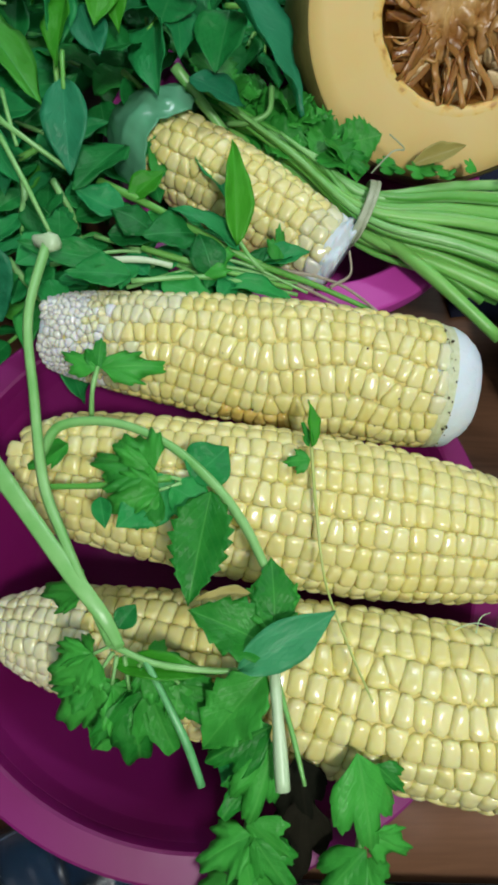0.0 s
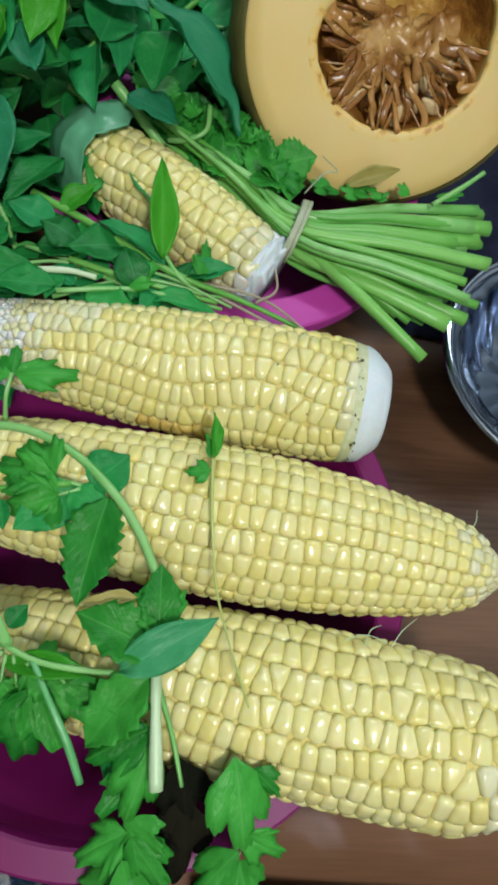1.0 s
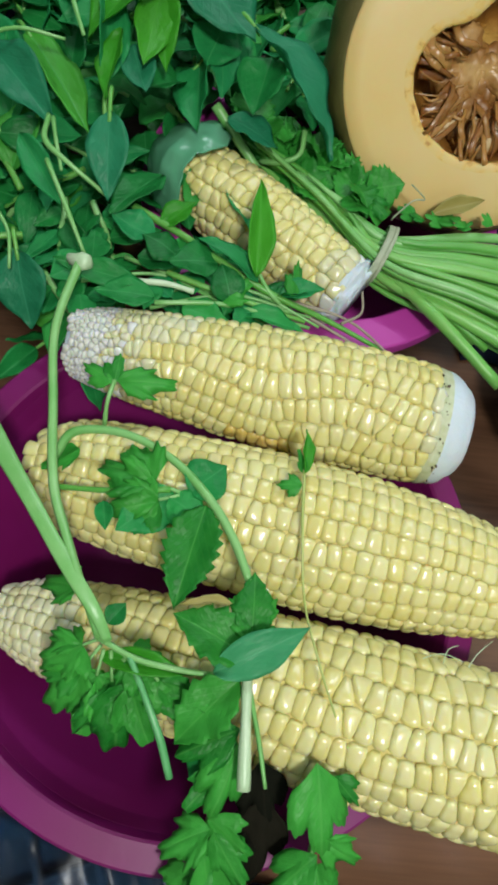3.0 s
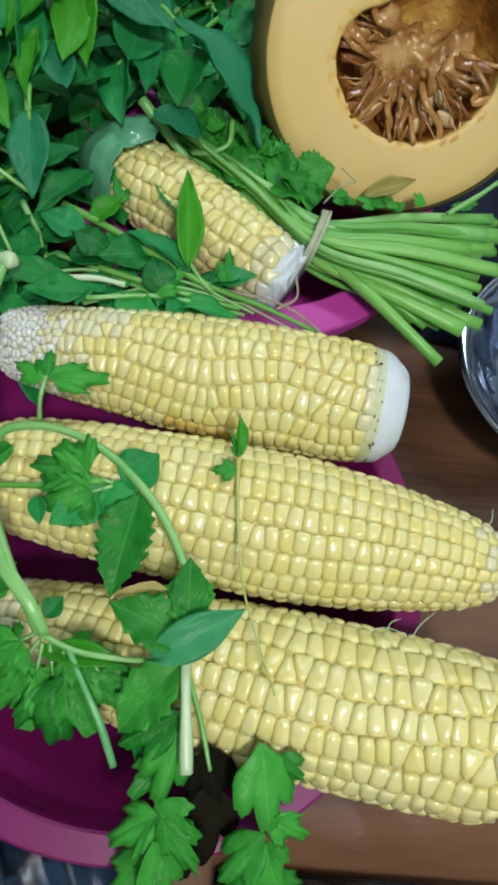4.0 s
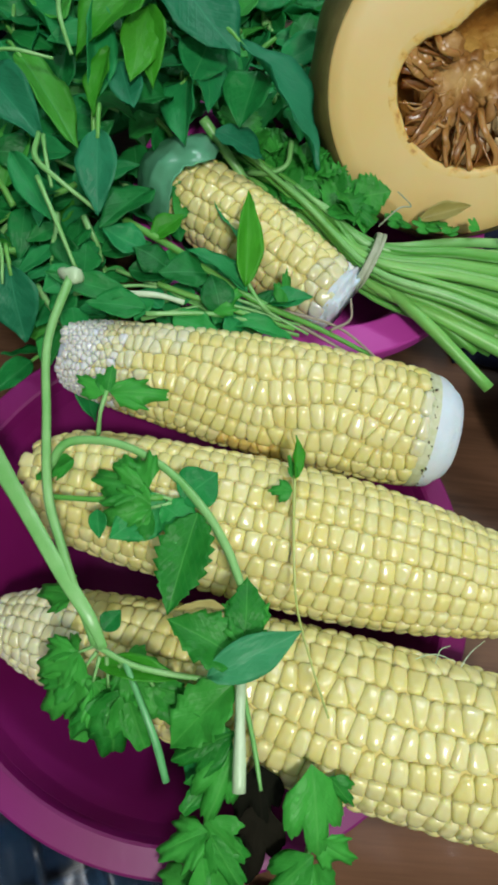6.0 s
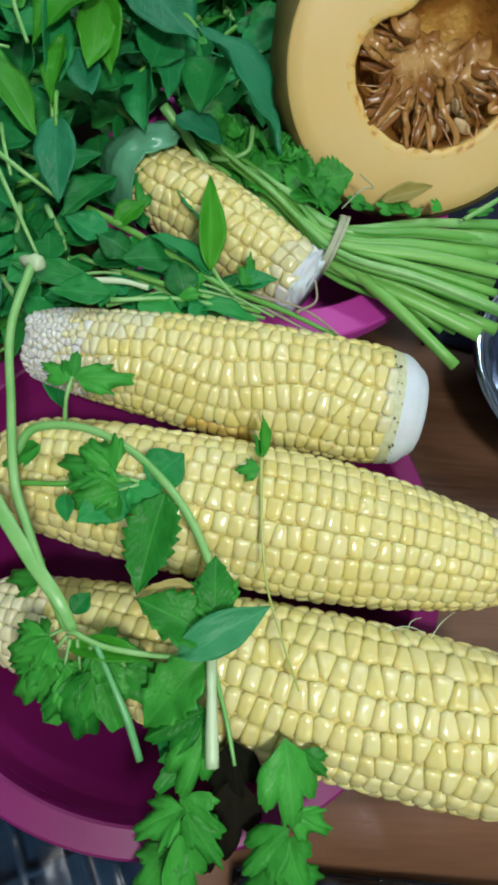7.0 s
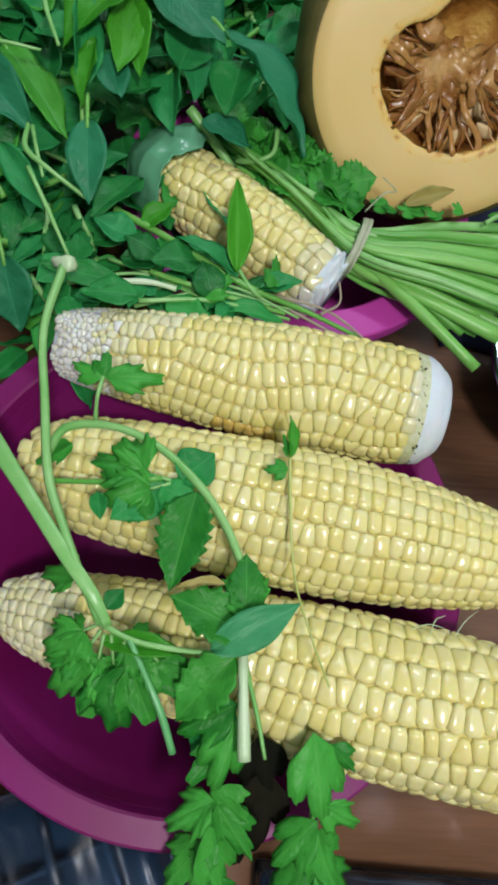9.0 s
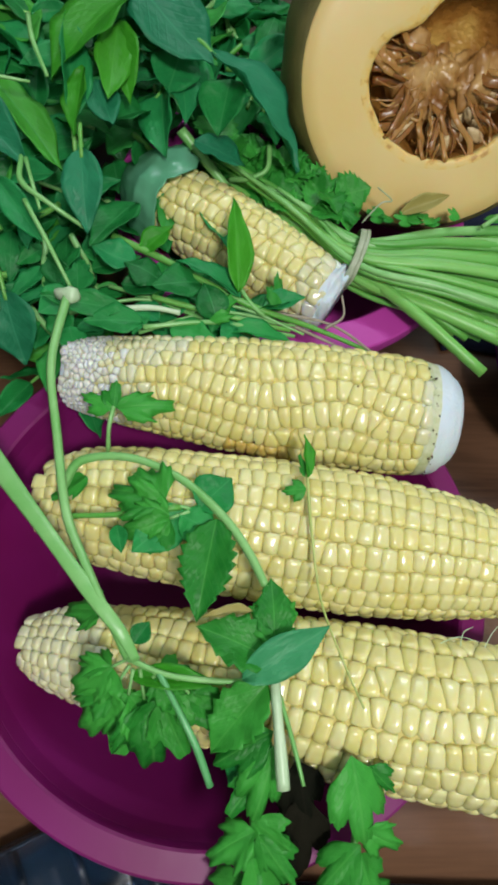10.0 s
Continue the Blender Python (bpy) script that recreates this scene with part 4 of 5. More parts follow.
for k in range(2):
    pts = []
    for j in range(13):
        an = 2 * math.pi * j / 12
        pts.append((0.0905 + 0.0022 * k + 0.002 * math.sin(an) + 0.0045 * math.cos(an), 0.1745 + 0.0135 * math.cos(an), 0.0665 + 0.012 * math.sin(an)))
    stem(bundle, pts, 0.0016 - 0.0006 * k, 0.0014 - 0.0006 * k, M_TIE, "tie", "dull green raffia tie", seg=8, steps=3, flat=0.3)
stem(bundle, ((0.094, 0.187, 0.076), (0.101, 0.192, 0.083), (0.107, 0.196, 0.081), (0.1, 0.199, 0.085)), 0.0004, 0.0003, M_TIE, "tie_end", seg=5)
for k in range(54):
    x = rnd.uniform(0.03, 0.088)
    y = 0.196 + (0.09 - x) * rnd.uniform(0.2, 0.65) + rnd.uniform(-0.005, 0.01)
    a = rnd.uniform(-1.2, 2.6)
    q = Vector((x, y, 0.068 + rnd.uniform(0, 0.01)))
    n = rnd.uniform(0.015, 0.026)
    leaf(bundle, q, q + Vector((math.cos(a) * n * 0.8, math.sin(a) * n * 0.8, rnd.uniform(0, 0.004))), n * rnd.uniform(0.7, 0.95), rnd.choice(SAWN + LOBED[:2]), rnd.uniform(-45, 45))
for k in range(9):
    q = Vector((rnd.uniform(0.104, 0.156), 0.194 + rnd.uniform(-0.003, 0.003), 0.07 + rnd.uniform(0, 0.003)))
    a = rnd.uniform(-0.5, 3.6)
    n = rnd.uniform(0.008, 0.013)
    leaf(bundle, q, q + Vector((math.cos(a) * n, abs(math.sin(a)) * n * 0.3, 0.003)), n * 0.7, rnd.choice(BROAD), rnd.uniform(-25, 25))
# olive leaf set where the pumpkin has a leaf-shaped darker mark
leaf(bundle, (0.113, 0.196, 0.073), (0.136, 0.2045, 0.0775), 0.009, OLIVE, 20)
stem(bundle, ((0.014, 0.222, 0.088), (0.028, 0.211, 0.078), (0.042, 0.2, 0.07), (0.06, 0.193, 0.067)), 0.0022, 0.0022, M_STEM_PALE, "stalk", seg=10, ribs=0.07)
stem(bundle, ((0.036, 0.211, 0.072), (0.045, 0.206, 0.079), (0.052, 0.209, 0.082), (0.053, 0.219, 0.085)), 0.0013, 0.0011, M_STEM_PALE, "stalk", seg=8)

# ---- celery sprigs over the corn ----
SPRIG = "celery sprig with toothed green leaves lying over corn"
t = thing("celery_sprig", (0.003, 0.003, 0.092), SPRIG, "celery", "celery sprigs on the corn")
stem(t, ((-0.024, 0.126, 0.1), (-0.027, 0.099, 0.1), (-0.023, 0.073, 0.098), (-0.018, 0.047, 0.097), (-0.011, 0.031, 0.0985), (-0.004, 0.017, 0.099), (0.003, 0.003, 0.092)), 0.0017, 0.0013, M_STEM_PALE, seg=12, ribs=0.1)
part("node", revolve([(0.0006, -0.0055), (0.0019, -0.005), (0.0023, -0.002), (0.0031, 0.0008), (0.0026, 0.0032), (0.0012, 0.0038)], 14, lambda i, a: 1 + 0.16 * math.sin(3 * a + i)), M_STEM_WHITE, t, "pale swollen stalk joint").matrix_basis = pose(-0.0265, 0.1235, 0.008, 70, 20, 60)
stem(t, ((-0.054, 0.08, 0.088), (-0.038, 0.059, 0.093), (-0.023, 0.04, 0.098), (-0.009, 0.022, 0.1), (0.001, 0.01, 0.0985), (0.006, 0.002, 0.094)), 0.0036, 0.0015, M_STEM_PALE, seg=14, ribs=0.08, flat=0.3)
stem(t, ((0.0125, -0.001, 0.0925), (0.0185, -0.0115, 0.094), (0.0242, -0.022, 0.0915), (0.0285, -0.0325, 0.087)), 0.0009, 0.0012, M_STEM_TEAL, seg=10)
stem(t, ((0.003, 0.003, 0.092), (0.015, -0.002, 0.093), (0.03, -0.004, 0.094), (0.042, -0.004, 0.095)), 0.001, 0.0008, M_STEM_PALE, seg=8)
for k, (q, tip) in enumerate((((0.004, 0.003, 0.092), (-0.014, -0.005, 0.085)), ((0.004, 0.001, 0.091), (-0.01, -0.018, 0.079)), ((0.005, 0.0, 0.091), (0.001, -0.024, 0.078)), ((0.007, 0.0, 0.091), (0.012, -0.028, 0.077)),
                             ((0.011, -0.002, 0.091), (0.021, -0.025, 0.08)), ((0.018, -0.003, 0.092), (0.031, -0.017, 0.086)), ((0.008, 0.001, 0.092), (0.024, -0.01, 0.089)))):
    compound(t, q, tip, 400 + k, 0.75)
leaf(t, (-0.003, 0.016, 0.098), (-0.0185, 0.0185, 0.086), 0.014, LOBED[1], 0)
leaf(t, (0.005, 0.007, 0.093), (0.0095, 0.0135, 0.093), 0.007, OVATE[4], 0)
leaf(t, (0.004, -0.002, 0.089), (0.032, -0.005, 0.094), 0.009, BRIGHT, -10)

t = thing("celery_sprig", (0.018, 0.05, 0.098), SPRIG, "celery", "celery sprigs on the corn")
stem(t, ((-0.021, 0.058, 0.089), (-0.015, 0.0655, 0.094), (0.001, 0.0655, 0.0975), (0.017, 0.0585, 0.099), (0.03, 0.047, 0.0995), (0.039, 0.035, 0.099), (0.045, 0.023, 0.0985)), 0.0015, 0.0014, M_STEM_PALE, seg=10, ribs=0.06)
stem(t, ((0.018, 0.0485, 0.0985), (0.0, 0.0465, 0.0965), (-0.018, 0.047, 0.092)), 0.0012, 0.0009, M_STEM, seg=8)
compound(t, (0.021, 0.048, 0.0985), (-0.006, 0.055, 0.0965), 31, 0.6)
leaf(t, (0.019, 0.048, 0.098), (0.003, 0.034, 0.0965), 0.016, OVATE[2], -10)
compound(t, (0.021, 0.047, 0.0985), (0.0, 0.04, 0.0965), 32, 0.6)
leaf(t, (0.018, 0.046, 0.0985), (0.03, 0.039, 0.0985), 0.013, OVATE[5], 0)
leaf(t, (0.024, 0.048, 0.0985), (0.0345, 0.0585, 0.0995), 0.0155, OVATE[0], 0)
leaf(t, (-0.013, 0.061, 0.091), (-0.0255, 0.054, 0.086), 0.011, LOBED[4], 20)
leaf(t, (-0.002, 0.043, 0.0965), (0.0, 0.034, 0.0955), 0.006, OVATE[4], 0)

t = thing("celery_sprig", (0.045, 0.014, 0.1), "celery sprig with large saw-toothed leaves lying over corn", "celery", "celery sprigs on the corn")
leaf(t, (0.0295, 0.044, 0.1005), (0.0235, 0.012, 0.1), 0.017, template(ovate_leaf(51, 0.12, 0.2, 1.0, 1.3, 9), M_CELERY_LEAF), 8)
leaf(t, (0.047, 0.001, 0.098), (0.0235, 0.0115, 0.1), 0.015, SAWN[1], 10)
leaf(t, (0.047, 0.006, 0.099), (0.0465, 0.026, 0.1), 0.013, SAWN[3], 0)
leaf(t, (0.047, 0.006, 0.099), (0.0395, 0.0185, 0.1), 0.009, LOBED[3], 10)
leaf(t, (0.046, 0.006, 0.099), (0.054, 0.019, 0.099), 0.013, LOBED[0], 0)
leaf(t, (0.037, -0.004, 0.0995), (0.0635, 0.0105, 0.104), 0.0125, PALE, 10)
leaf(t, (0.0405, 0.0155, 0.1005), (0.025, 0.0135, 0.101), 0.004, OLIVE, 20)
stem(t, ((0.047, -0.003, 0.0975), (0.0473, -0.01, 0.0972), (0.048, -0.02, 0.096), (0.049, -0.0335, 0.094)), 0.0014, 0.0019, M_STEM_WHITE, seg=12, ribs=0.08, hollow=True)
stem(t, ((0.048, -0.008, 0.097), (0.0525, -0.02, 0.09), (0.056, -0.033, 0.087)), 0.0009, 0.0006, M_STEM_PALE, seg=6)
leaf(t, (0.045, -0.005, 0.095), (0.028, -0.024, 0.086), 0.015, SAWN[1], 10)
leaf(t, (0.044, -0.017, 0.091), (0.034, -0.034, 0.08), 0.015, OVATE[5], 0)
leaf(t, (0.046, -0.013, 0.093), (0.03, -0.011, 0.09), 0.012, LOBED[4], 20)

t = thing("celery_sprig", (0.06, 0.041, 0.096), "thin celery sprig with tiny leaves on corn", "celery", "celery sprigs on the corn")
stem(t, ((0.0605, 0.073, 0.093), (0.06, 0.058, 0.0965), (0.0605, 0.041, 0.0965), (0.063, 0.02, 0.093), (0.068, 0.002, 0.0955), (0.0725, -0.0125, 0.1)), 0.0006, 0.0003, M_STEM_STRAW, seg=6)
leaf(t, (0.0595, 0.056, 0.0965), (0.051, 0.0555, 0.0955), 0.008, LOBED[0], 0)
leaf(t, (0.06, 0.06, 0.0968), (0.0602, 0.0765, 0.0955), 0.0055, LIME[2], 30)
leaf(t, (0.06, 0.06, 0.0965), (0.0575, 0.069, 0.096), 0.004, LOBED[4], -30)

t = thing("celery_sprig", (-0.006, 0.085, 0.0915), "small celery sprig on the corn ear's unripe end", "celery", "celery sprigs on the corn")
stem(t, ((-0.008, 0.074, 0.082), (-0.0075, 0.08, 0.0885), (-0.006, 0.087, 0.0915)), 0.0008, 0.0008, M_STEM_PALE, seg=6)
leaf(t, (-0.006, 0.086, 0.0915), (-0.0185, 0.0935, 0.089), 0.0105, LOBED[0], 0)
leaf(t, (-0.006, 0.086, 0.0915), (-0.0055, 0.0975, 0.092), 0.009, LOBED[2], 0)
leaf(t, (-0.005, 0.0865, 0.0915), (0.0175, 0.0885, 0.0905), 0.013, LOBED[1], 0)

# ---- parsley over the front rim ----
PARSLEY = "flat-leaf parsley sprig hanging over the basin's rim"
rnd = random.Random(3)
t = thing("parsley_sprig", (0.044, -0.029, 0.089), PARSLEY, "parsley", "parsley sprigs")
stem(t, ((0.044, -0.024, 0.09), (0.042, -0.04, 0.079), (0.04, -0.056, 0.072), (0.039, -0.072, 0.066)), 0.0011, 0.0008, M_STEM_PALE, seg=8)
for q, e, w, m, lean in (((0.047, -0.018, 0.091), (0.029, -0.027, 0.087), 0.017, BROAD[0], 12), ((0.047, -0.022, 0.09), (0.041, -0.043, 0.083), 0.017, BROAD[1], -18), ((0.041, -0.042, 0.082), (0.053, -0.051, 0.08), 0.013, LOBED[2], 34),
                         ((0.042, -0.045, 0.081), (0.027, -0.053, 0.077), 0.016, LOBED[3], 28), ((0.041, -0.052, 0.078), (0.047, -0.071, 0.07), 0.018, BROAD[2], -32), ((0.04, -0.057, 0.075), (0.028, -0.071, 0.068), 0.017, LOBED[0], 20),
                         ((0.04, -0.065, 0.07), (0.051, -0.082, 0.062), 0.017, LOBED[1], 15), ((0.039, -0.067, 0.07), (0.031, -0.087, 0.06), 0.017, BROAD[3], -25),
                         ((0.044, -0.03, 0.086), (0.033, -0.041, 0.083), 0.013, LOBED[4], -20), ((0.043, -0.046, 0.08), (0.055, -0.062, 0.074), 0.014, LOBED[0], 20), ((0.044, -0.056, 0.075), (0.036, -0.062, 0.076), 0.01, LOBED[2], 5)):
    leaf(t, q, e, w, m, lean)
# added dark leaves that stand in for shade under the parsley
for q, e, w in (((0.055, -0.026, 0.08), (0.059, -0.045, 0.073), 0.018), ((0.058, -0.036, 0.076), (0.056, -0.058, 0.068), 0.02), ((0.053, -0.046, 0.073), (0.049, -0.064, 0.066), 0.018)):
    leaf(t, q, e, w, SHADE, rnd.uniform(-15, 15))
t = thing("parsley_sprig", (0.072, -0.028, 0.087), PARSLEY, "parsley", "parsley sprigs")
stem(t, ((0.072, -0.027, 0.088), (0.073, -0.04, 0.08), (0.072, -0.056, 0.073), (0.073, -0.074, 0.064)), 0.001, 0.0008, M_STEM_PALE, seg=8)
for q, e, w, m, lean in (((0.07, -0.025, 0.09), (0.0745, -0.05, 0.083), 0.021, BROAD[3], -12), ((0.076, -0.028, 0.087), (0.084, -0.036, 0.085), 0.009, LOBED[0], 30), ((0.074, -0.045, 0.083), (0.087, -0.051, 0.079), 0.012, LOBED[1], 25),
                         ((0.073, -0.049, 0.082), (0.06, -0.062, 0.077), 0.016, BROAD[0], 24), ((0.073, -0.052, 0.08), (0.08, -0.069, 0.073), 0.017, LOBED[4], -26), ((0.072, -0.059, 0.076), (0.064, -0.079, 0.067), 0.017, BROAD[1], 18),
                         ((0.073, -0.061, 0.075), (0.089, -0.075, 0.066), 0.016, LOBED[3], -16), ((0.073, -0.069, 0.069), (0.077, -0.088, 0.06), 0.017, BROAD[2], 10)):
    leaf(t, q, e, w, m, lean)

# ---- pumpkin ----
pumpkin = thing("pumpkin_half", (0.1258, 0.2365, 0.108), "halved pumpkin with orange flesh, pulp and seeds showing", "pumpkin")
FACE = Matrix(((1, 0, 0), (0, 0.6, -0.8), (0, 0.8, 0.6))).to_4x4() @ Matrix.Rotation(radians(-4), 4, "Z")


def face_part(name, bm, material, label=""):
    ob = part(name, bm, material, pumpkin, label)
    ob.matrix_basis = FACE
    return ob


def outer_r(a):
    return 0.0622 * (1 + 0.025 * math.cos(2 * a) + 0.015 * math.sin(3 * a + 0.6))


def cavity_r(a):
    """The hollow's edge: an egg that leans away on one side, a little ragged."""
    lean = -0.3 * math.exp(-((a - 2.35) / 0.55) ** 2) + 0.14 * math.exp(-((a - 1.0) / 0.55) ** 2)
    ragged = 0.03 * noise.noise(Vector((math.cos(a) * 3, math.sin(a) * 3, 0))) + 0.014 * noise.noise(Vector((math.cos(a) * 9, math.sin(a) * 9, 4)))
    return 0.0348 * (1 + 0.03 * math.cos(2 * a) + lean + ragged)


CAV = (0.0025, 0.0035)


def shell(rows, seg=96, cap=True):
    """A closed surface from rows of functions of the angle, each giving x, y, z."""
    bm = bmesh.new()
    rings = [[bm.verts.new(f(2 * math.pi * k / seg)) for k in range(seg)] for f in rows]
    for p, q in zip(rings, rings[1:]):
        for k in range(seg):
            j = (k + 1) % seg
            bm.faces.new((p[k], p[j], q[j], q[k]))
    if cap:
        bm.faces.new(rings[-1])
    bmesh.ops.recalc_face_normals(bm, faces=bm.faces)
    return bm


def flat_ring(f, off=(0, 0), z=0.0, k=1.0):
    return lambda a: (off[0] + k * f(a) * math.cos(a), off[1] + k * f(a) * math.sin(a), z)


def between(s, z):
    """A ring on the cut face, a share s of the way from the cavity's edge to the rind."""
    return lambda a: (CAV[0] * (1 - s) + ((1 - s) * cavity_r(a) + s * (outer_r(a) - 0.0016)) * math.cos(a),
                      CAV[1] * (1 - s) + ((1 - s) * cavity_r(a) + s * (outer_r(a) - 0.0016)) * math.sin(a), z)


face_part("flesh", shell([between(1.0, -0.001), between(0.97, 0), between(0.75, 0.0), between(0.5, 0.0003), between(0.25, 0.0), between(0.13, -0.0001)], cap=False), M_FLESH)
face_part("flesh_edge", shell([between(0.13, -0.0001), between(0.05, -0.0002), between(0.0, -0.0006), flat_ring(cavity_r, CAV, -0.002, 0.995), flat_ring(cavity_r, CAV, -0.007, 0.98)], cap=False), M_EDGE, "orange-stained edge of the hollow")
face_part("cavity", shell([flat_ring(cavity_r, CAV, -0.0035, 0.985), flat_ring(cavity_r, CAV, -0.012, 0.93), flat_ring(cavity_r, CAV, -0.022, 0.8), flat_ring(cavity_r, CAV, -0.03, 0.5), flat_ring(cavity_r, CAV, -0.032, 0.1)]), M_CAVITY, "brown-orange hollow of the pumpkin")
rib = lambda a, k: outer_r(a) * (1 + 0.02 * math.cos(9 * a) * min(1, k))
rind_rows = [lambda a: ((outer_r(a) - 0.0016) * math.cos(a), (outer_r(a) - 0.0016) * math.sin(a), 0.0), flat_ring(outer_r, z=-0.001)]
for k in range(1, 13):
    th = math.pi / 2 * k / 13
    rind_rows.append(lambda a, th=th, k=k: (rib(a, k / 3) * math.cos(th) ** 0.8 * (1 + 0.4 * math.sin(th)) * math.cos(a), rib(a, k / 3) * math.cos(th) ** 0.8 * (1 + 0.4 * math.sin(th)) * math.sin(a), -0.001 - 0.066 * math.sin(th)))
face_part("rind", shell(rind_rows), M_RIND, "olive green-brown ribbed pumpkin rind")
rnd = random.Random(12)


def on_cavity(a, k):
    """A point inside the hollow, k from its middle (0) to its edge (1)."""
    r = cavity_r(a) * k
    return Vector((CAV[0] + r * math.cos(a), CAV[1] + r * math.sin(a), -0.022 + 0.017 * k ** 2.2))


def seed_mesh():
    bm = bmesh.new()
    bmesh.ops.create_uvsphere(bm, u_segments=12, v_segments=8, radius=1.0)
    for v in bm.verts:
        x = v.co.x
        w = 0.5 * (1 - 0.45 * x) if x > 0 else 0.5
        v.co = Vector((x, v.co.y * w, v.co.z * 0.26 * (1.25 if abs(v.co.y) > 0.7 else 1.0)))
    me = bpy.data.meshes.new("seed")
    bm.to_mesh(me)
    bm.free()
    for p in me.polygons:
        p.use_smooth = True
    me.materials.append(M_SEED)
    return me


SEED = seed_mesh()
for k in range(30):
    a = rnd.choice((rnd.uniform(3.6, 6.0), rnd.uniform(4.6, 6.6)))
    q = on_cavity(a, rnd.uniform(0.55, 0.84)) + Vector((0, 0, rnd.uniform(0.002, 0.006)))
    ob = new("seed", SEED)
    ob.parent = pumpkin
    s = rnd.uniform(0.0044, 0.0062)
    toward = Matrix.Rotation(a + math.pi + rnd.gauss(0, 0.45), 4, "Z") @ Matrix.Rotation(rnd.uniform(-0.8, 0.2), 4, "Y") @ Matrix.Rotation(rnd.uniform(-0.9, 0.9), 4, "X")
    ob.matrix_basis = FACE @ Matrix.Translation(q) @ toward @ Matrix.Diagonal((s, s, s, 1))
for k in range(66):
    a = rnd.uniform(math.pi * 0.8, math.pi * 2.05)
    p0 = on_cavity(a, rnd.uniform(0.88, 1.05)) + Vector((0, 0, 0.0022))
    p3 = on_cavity(a + rnd.gauss(0, 0.25), rnd.uniform(0.3, 0.62)) + Vector((0, 0, rnd.uniform(0.006, 0.014)))
    p1, p2 = p0.lerp(p3, 0.33), p0.lerp(p3, 0.66)
    for p in (p1, p2):
        p += Vector((rnd.gauss(0, 0.0016), rnd.gauss(0, 0.0016), rnd.uniform(0.0, 0.005)))
    r = rnd.choice((0.0004, 0.0006, 0.0009, 0.0014, 0.002))
    face_part("pulp_strand", tube([p0, p1, p2, p3], r, r * rnd.uniform(0.5, 1.6), 8, steps=4, flat=rnd.uniform(0.18, 0.4)), M_FIBRE)
for k in range(11):
    a = rnd.uniform(2.6, 6.2)
    q = on_cavity(a, rnd.uniform(0.05, 0.5)) + Vector((0, 0, 0.006))
    wide, tall = rnd.uniform(0.006, 0.013), rnd.uniform(0.007, 0.013)
    bm = bmesh.new()
    bmesh.ops.create_icosphere(bm, subdivisions=4, radius=1.0)
    for v in bm.verts:
        n = v.co.copy()
        w = 1 + 0.7 * noise.noise(n * 1.3 + Vector((k * 5.0, 0, 0))) + 0.35 * noise.noise(Vector((n.x * 5, n.y * 2, n.z * 3 + k)))
        v.co = Vector((n.x * w * wide, n.y * w * tall, n.z * w * 0.0055)) + q
    face_part("pulp_lump", bm, M_PULP)

# a second, whole pumpkin behind
squash = thing("squash", (0.175, 0.365, 0.0), "dull olive-brown ribbed squash behind the cut pumpkin", "squash")
prof = [(0.058 * math.sin(math.pi * (k + 0.35) / 18.7) ** 0.8, 0.055 - 0.055 * math.cos(math.pi * k / 18)) for k in range(19)]
part("body", revolve(prof, 72, lambda i, a: 1 + 0.04 * math.cos(10 * a)), M_RIND, squash)
stem(squash, ((0.175, 0.365, 0.105), (0.176, 0.364, 0.118), (0.181, 0.36, 0.13)), 0.007, 0.0055, M_ROOT, "stalk", "dry brown stalk", seg=10, ribs=0.15)

# ---- metal tray, cloth, clear box ----
tray = thing("metal_dish", (0.224, 0.141, 0.0), "shiny fluted silver metal dish on the table", "dish")
dish = [(0.026, 0.0), (0.029, 0.001), (0.047, 0.03), (0.0545, 0.0352), (0.0565, 0.037), (0.055, 0.0382), (0.0475, 0.035), (0.045, 0.0315), (0.036, 0.015), (0.028, 0.0045), (0.025, 0.003), (0.002, 0.003)]
part("bowl", revolve(dish, 144, lambda i, a: 1 + (0.09 * abs(math.sin(8 * a)) if i in (1, 2, 7, 8, 9) else 0)), M_METAL_DARK_REFLECT, tray)
part("rolled_rim", revolve([(0.0562 + 0.0027 * math.cos(math.pi * k / 5), 0.0375 + 0.0016 * math.sin(math.pi * k / 5)) for k in range(11)], 144, caps=False), M_METAL, tray, "polished rolled metal rim")


def draped(name, x0, x1, y0, y1, height, seed, label, category, material, n=48):
    t = thing(name, ((x0 + x1) / 2, (y0 + y1) / 2, 0), label, category)
    bm = bmesh.new()
    grid = []
    for i in range(n + 1):
        row = []
        for j in range(n + 1):
            u, v = i / n, j / n
            edge = min(1, 6 * min(u, 1 - u, v, 1 - v))
            x = x0 + (x1 - x0) * u - (x0 + x1) / 2
            y = y0 + (y1 - y0) * v - (y0 + y1) / 2
            q = Vector((x * 16, y * 16, seed))
            f = abs(noise.noise(q)) + 0.5 * abs(noise.noise(q * 2.3)) + 0.2 * abs(noise.noise(q * 5))
            row.append(bm.verts.new((x + 0.01 * noise.noise(q * 1.3), y + 0.01 * noise.noise(q * 1.7), 0.002 + height * edge * (0.35 + f))))
        grid.append(row)
    for a, b in zip(grid, grid[1:]):
        for j in range(n):
            bm.faces.new((a[j], b[j], b[j + 1], a[j + 1]))
    bmesh.ops.recalc_face_normals(bm, faces=bm.faces)
    bmesh.ops.solidify(bm, geom=bm.faces[:], thickness=0.0012)
    part("sheet", bm, material, t)
    return t


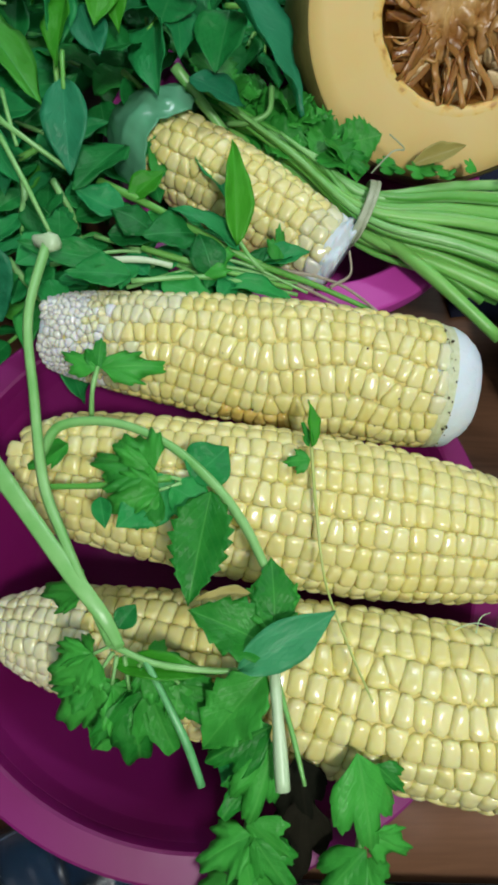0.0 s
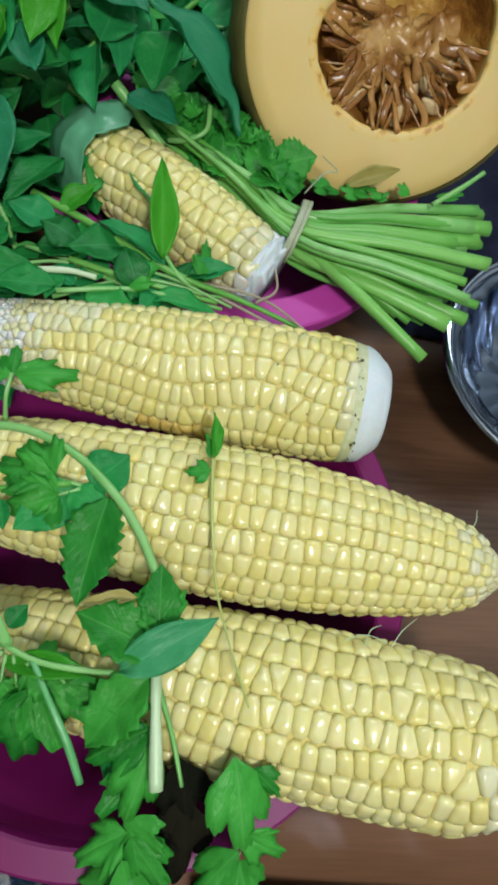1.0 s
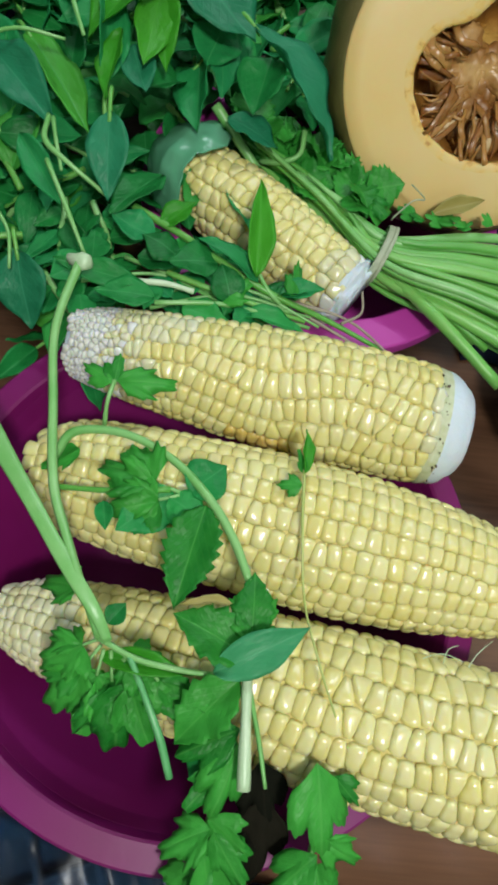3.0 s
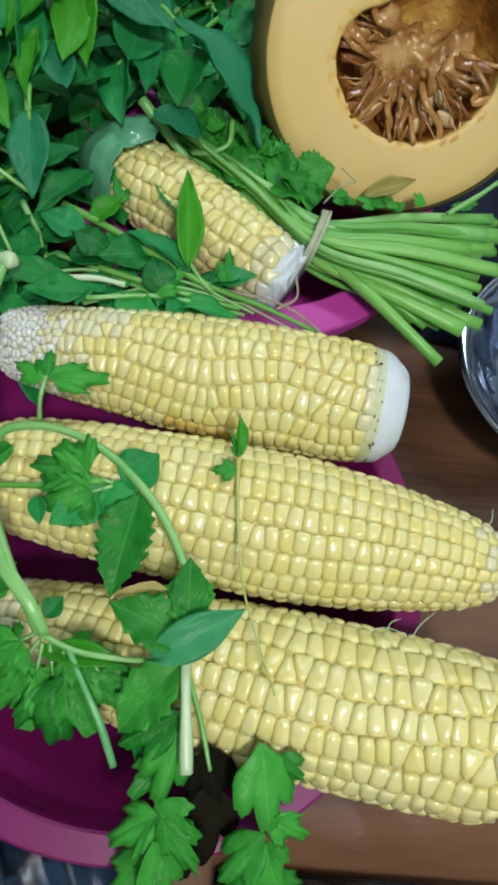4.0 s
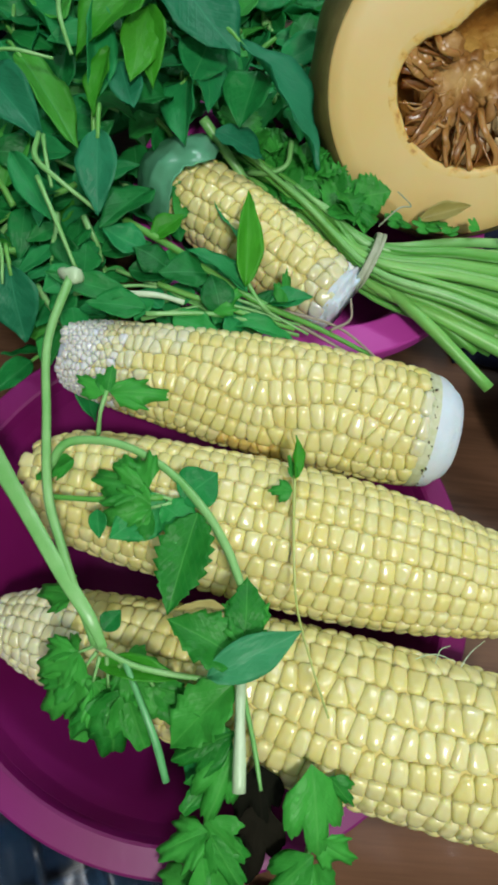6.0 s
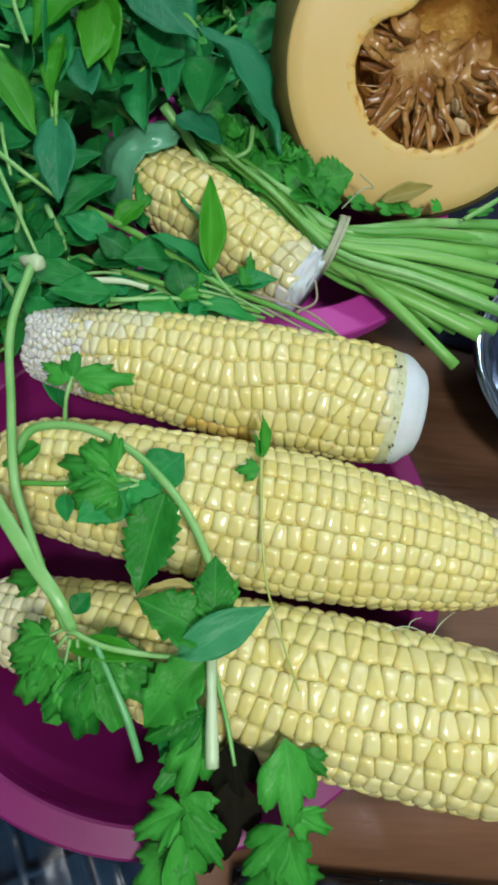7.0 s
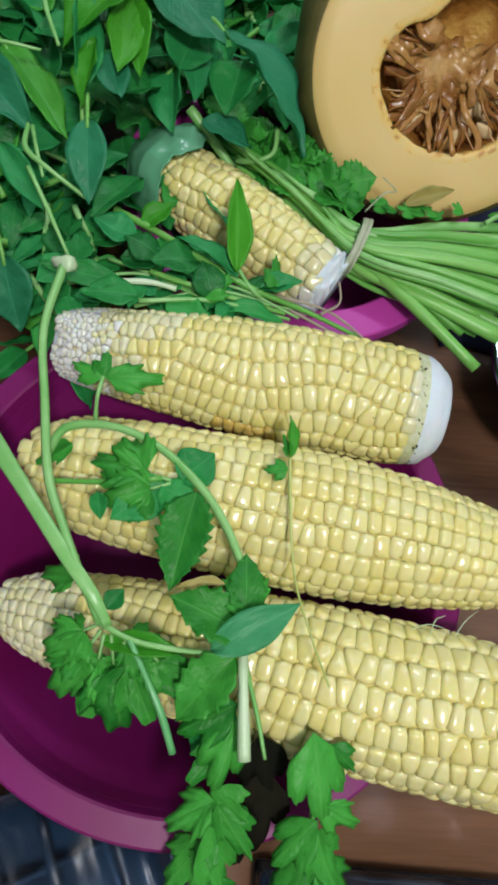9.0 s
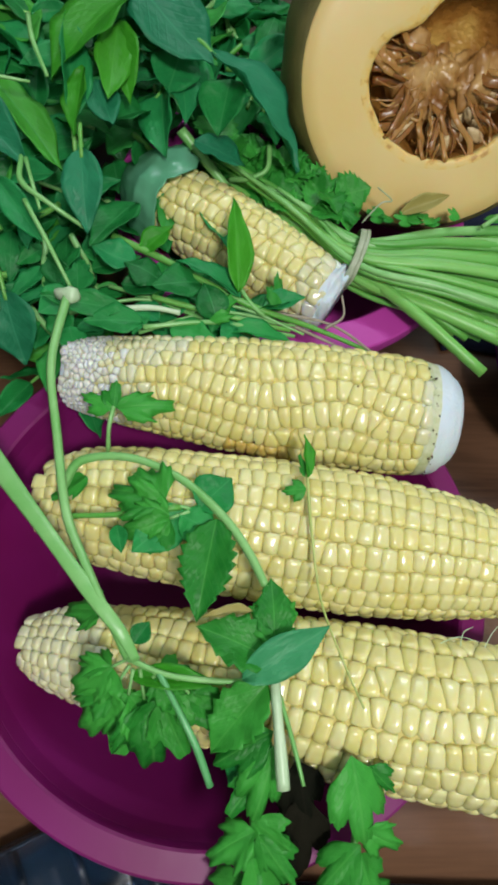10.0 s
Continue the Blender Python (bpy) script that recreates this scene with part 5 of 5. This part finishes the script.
# Near edge is drawn forward to stand in for shade by the celery ends.
draped("cloth", 0.158, 0.4, 0.17, 0.42, 0.014, 3.0, "crumpled dark navy cloth beside the pumpkin", "cloth", M_CLOTH)
draped("cloth", -0.34, -0.02, 0.36, 0.55, 0.03, 8.0, "crumpled dark navy cloth behind the herb heap", "cloth", M_CLOTH)


def clear_box(place, size, ribs, turn, label, crinkle=0.0016):
    t = thing("plastic_box", place, label, "plastic box", "clear plastic boxes")
    w, d, h = size
    base = part("tray_base", block((w, d, 0.004), (0, 0, 0.003), 0.001), M_BLUE, t, "dark blue tray bottom")
    for k in range(ribs + 1):
        part("rib", block((0.0022, d * 0.94, 0.012), ((k / ribs - 0.5) * w * 0.97, 0, 0.011), 0.0006), M_RIB, t)
    for k in range(4):
        part("rib", block((w * 0.96, 0.002, 0.009), (0, (k / 3 - 0.5) * d * 0.94, 0.0095), 0.0006), M_RIB, t)
    bm = bmesh.new()
    n, m = ribs * 8, 20
    grid = []
    for i in range(n + 1):
        row = []
        for j in range(m + 1):
            u, v = i / n, j / m
            x, y = (u - 0.5) * w, (v - 0.5) * d
            edge = min(1, 9 * min(u, 1 - u) * w / d, 9 * min(v, 1 - v))
            rib = 0.0032 * (1 if (u * ribs) % 1 < 0.35 else 0) * (1 if 0.1 < v < 0.9 else 0)
            row.append(bm.verts.new((x, y, 0.008 + (h - 0.008) * min(1, edge * 1.3) + rib + crinkle * noise.noise(Vector((x * 110, y * 110, place[0] * 40))) + 0.0008 * noise.noise(Vector((x * 300, y * 300, 2))))))
        grid.append(row)
    for a, b in zip(grid, grid[1:]):
        for j in range(m):
            bm.faces.new((a[j], b[j], b[j + 1], a[j + 1]))
    bmesh.ops.recalc_face_normals(bm, faces=bm.faces)
    bmesh.ops.solidify(bm, geom=bm.faces[:], thickness=0.0008)
    lid = part("lid", bm, M_CLEAR, t, "clear ribbed plastic lid")
    lid.visible_shadow = False
    t.rotation_euler = (0, 0, radians(turn))
    return t


clear_box((0.137, -0.12, 0.0), (0.15, 0.09, 0.038), 9, -3, "clear ribbed plastic food box over a dark blue tray", 0.004)
clear_box((-0.034, -0.1, 0.0), (0.15, 0.09, 0.03), 7, 24, "clear crinkled plastic food box beside the basin")
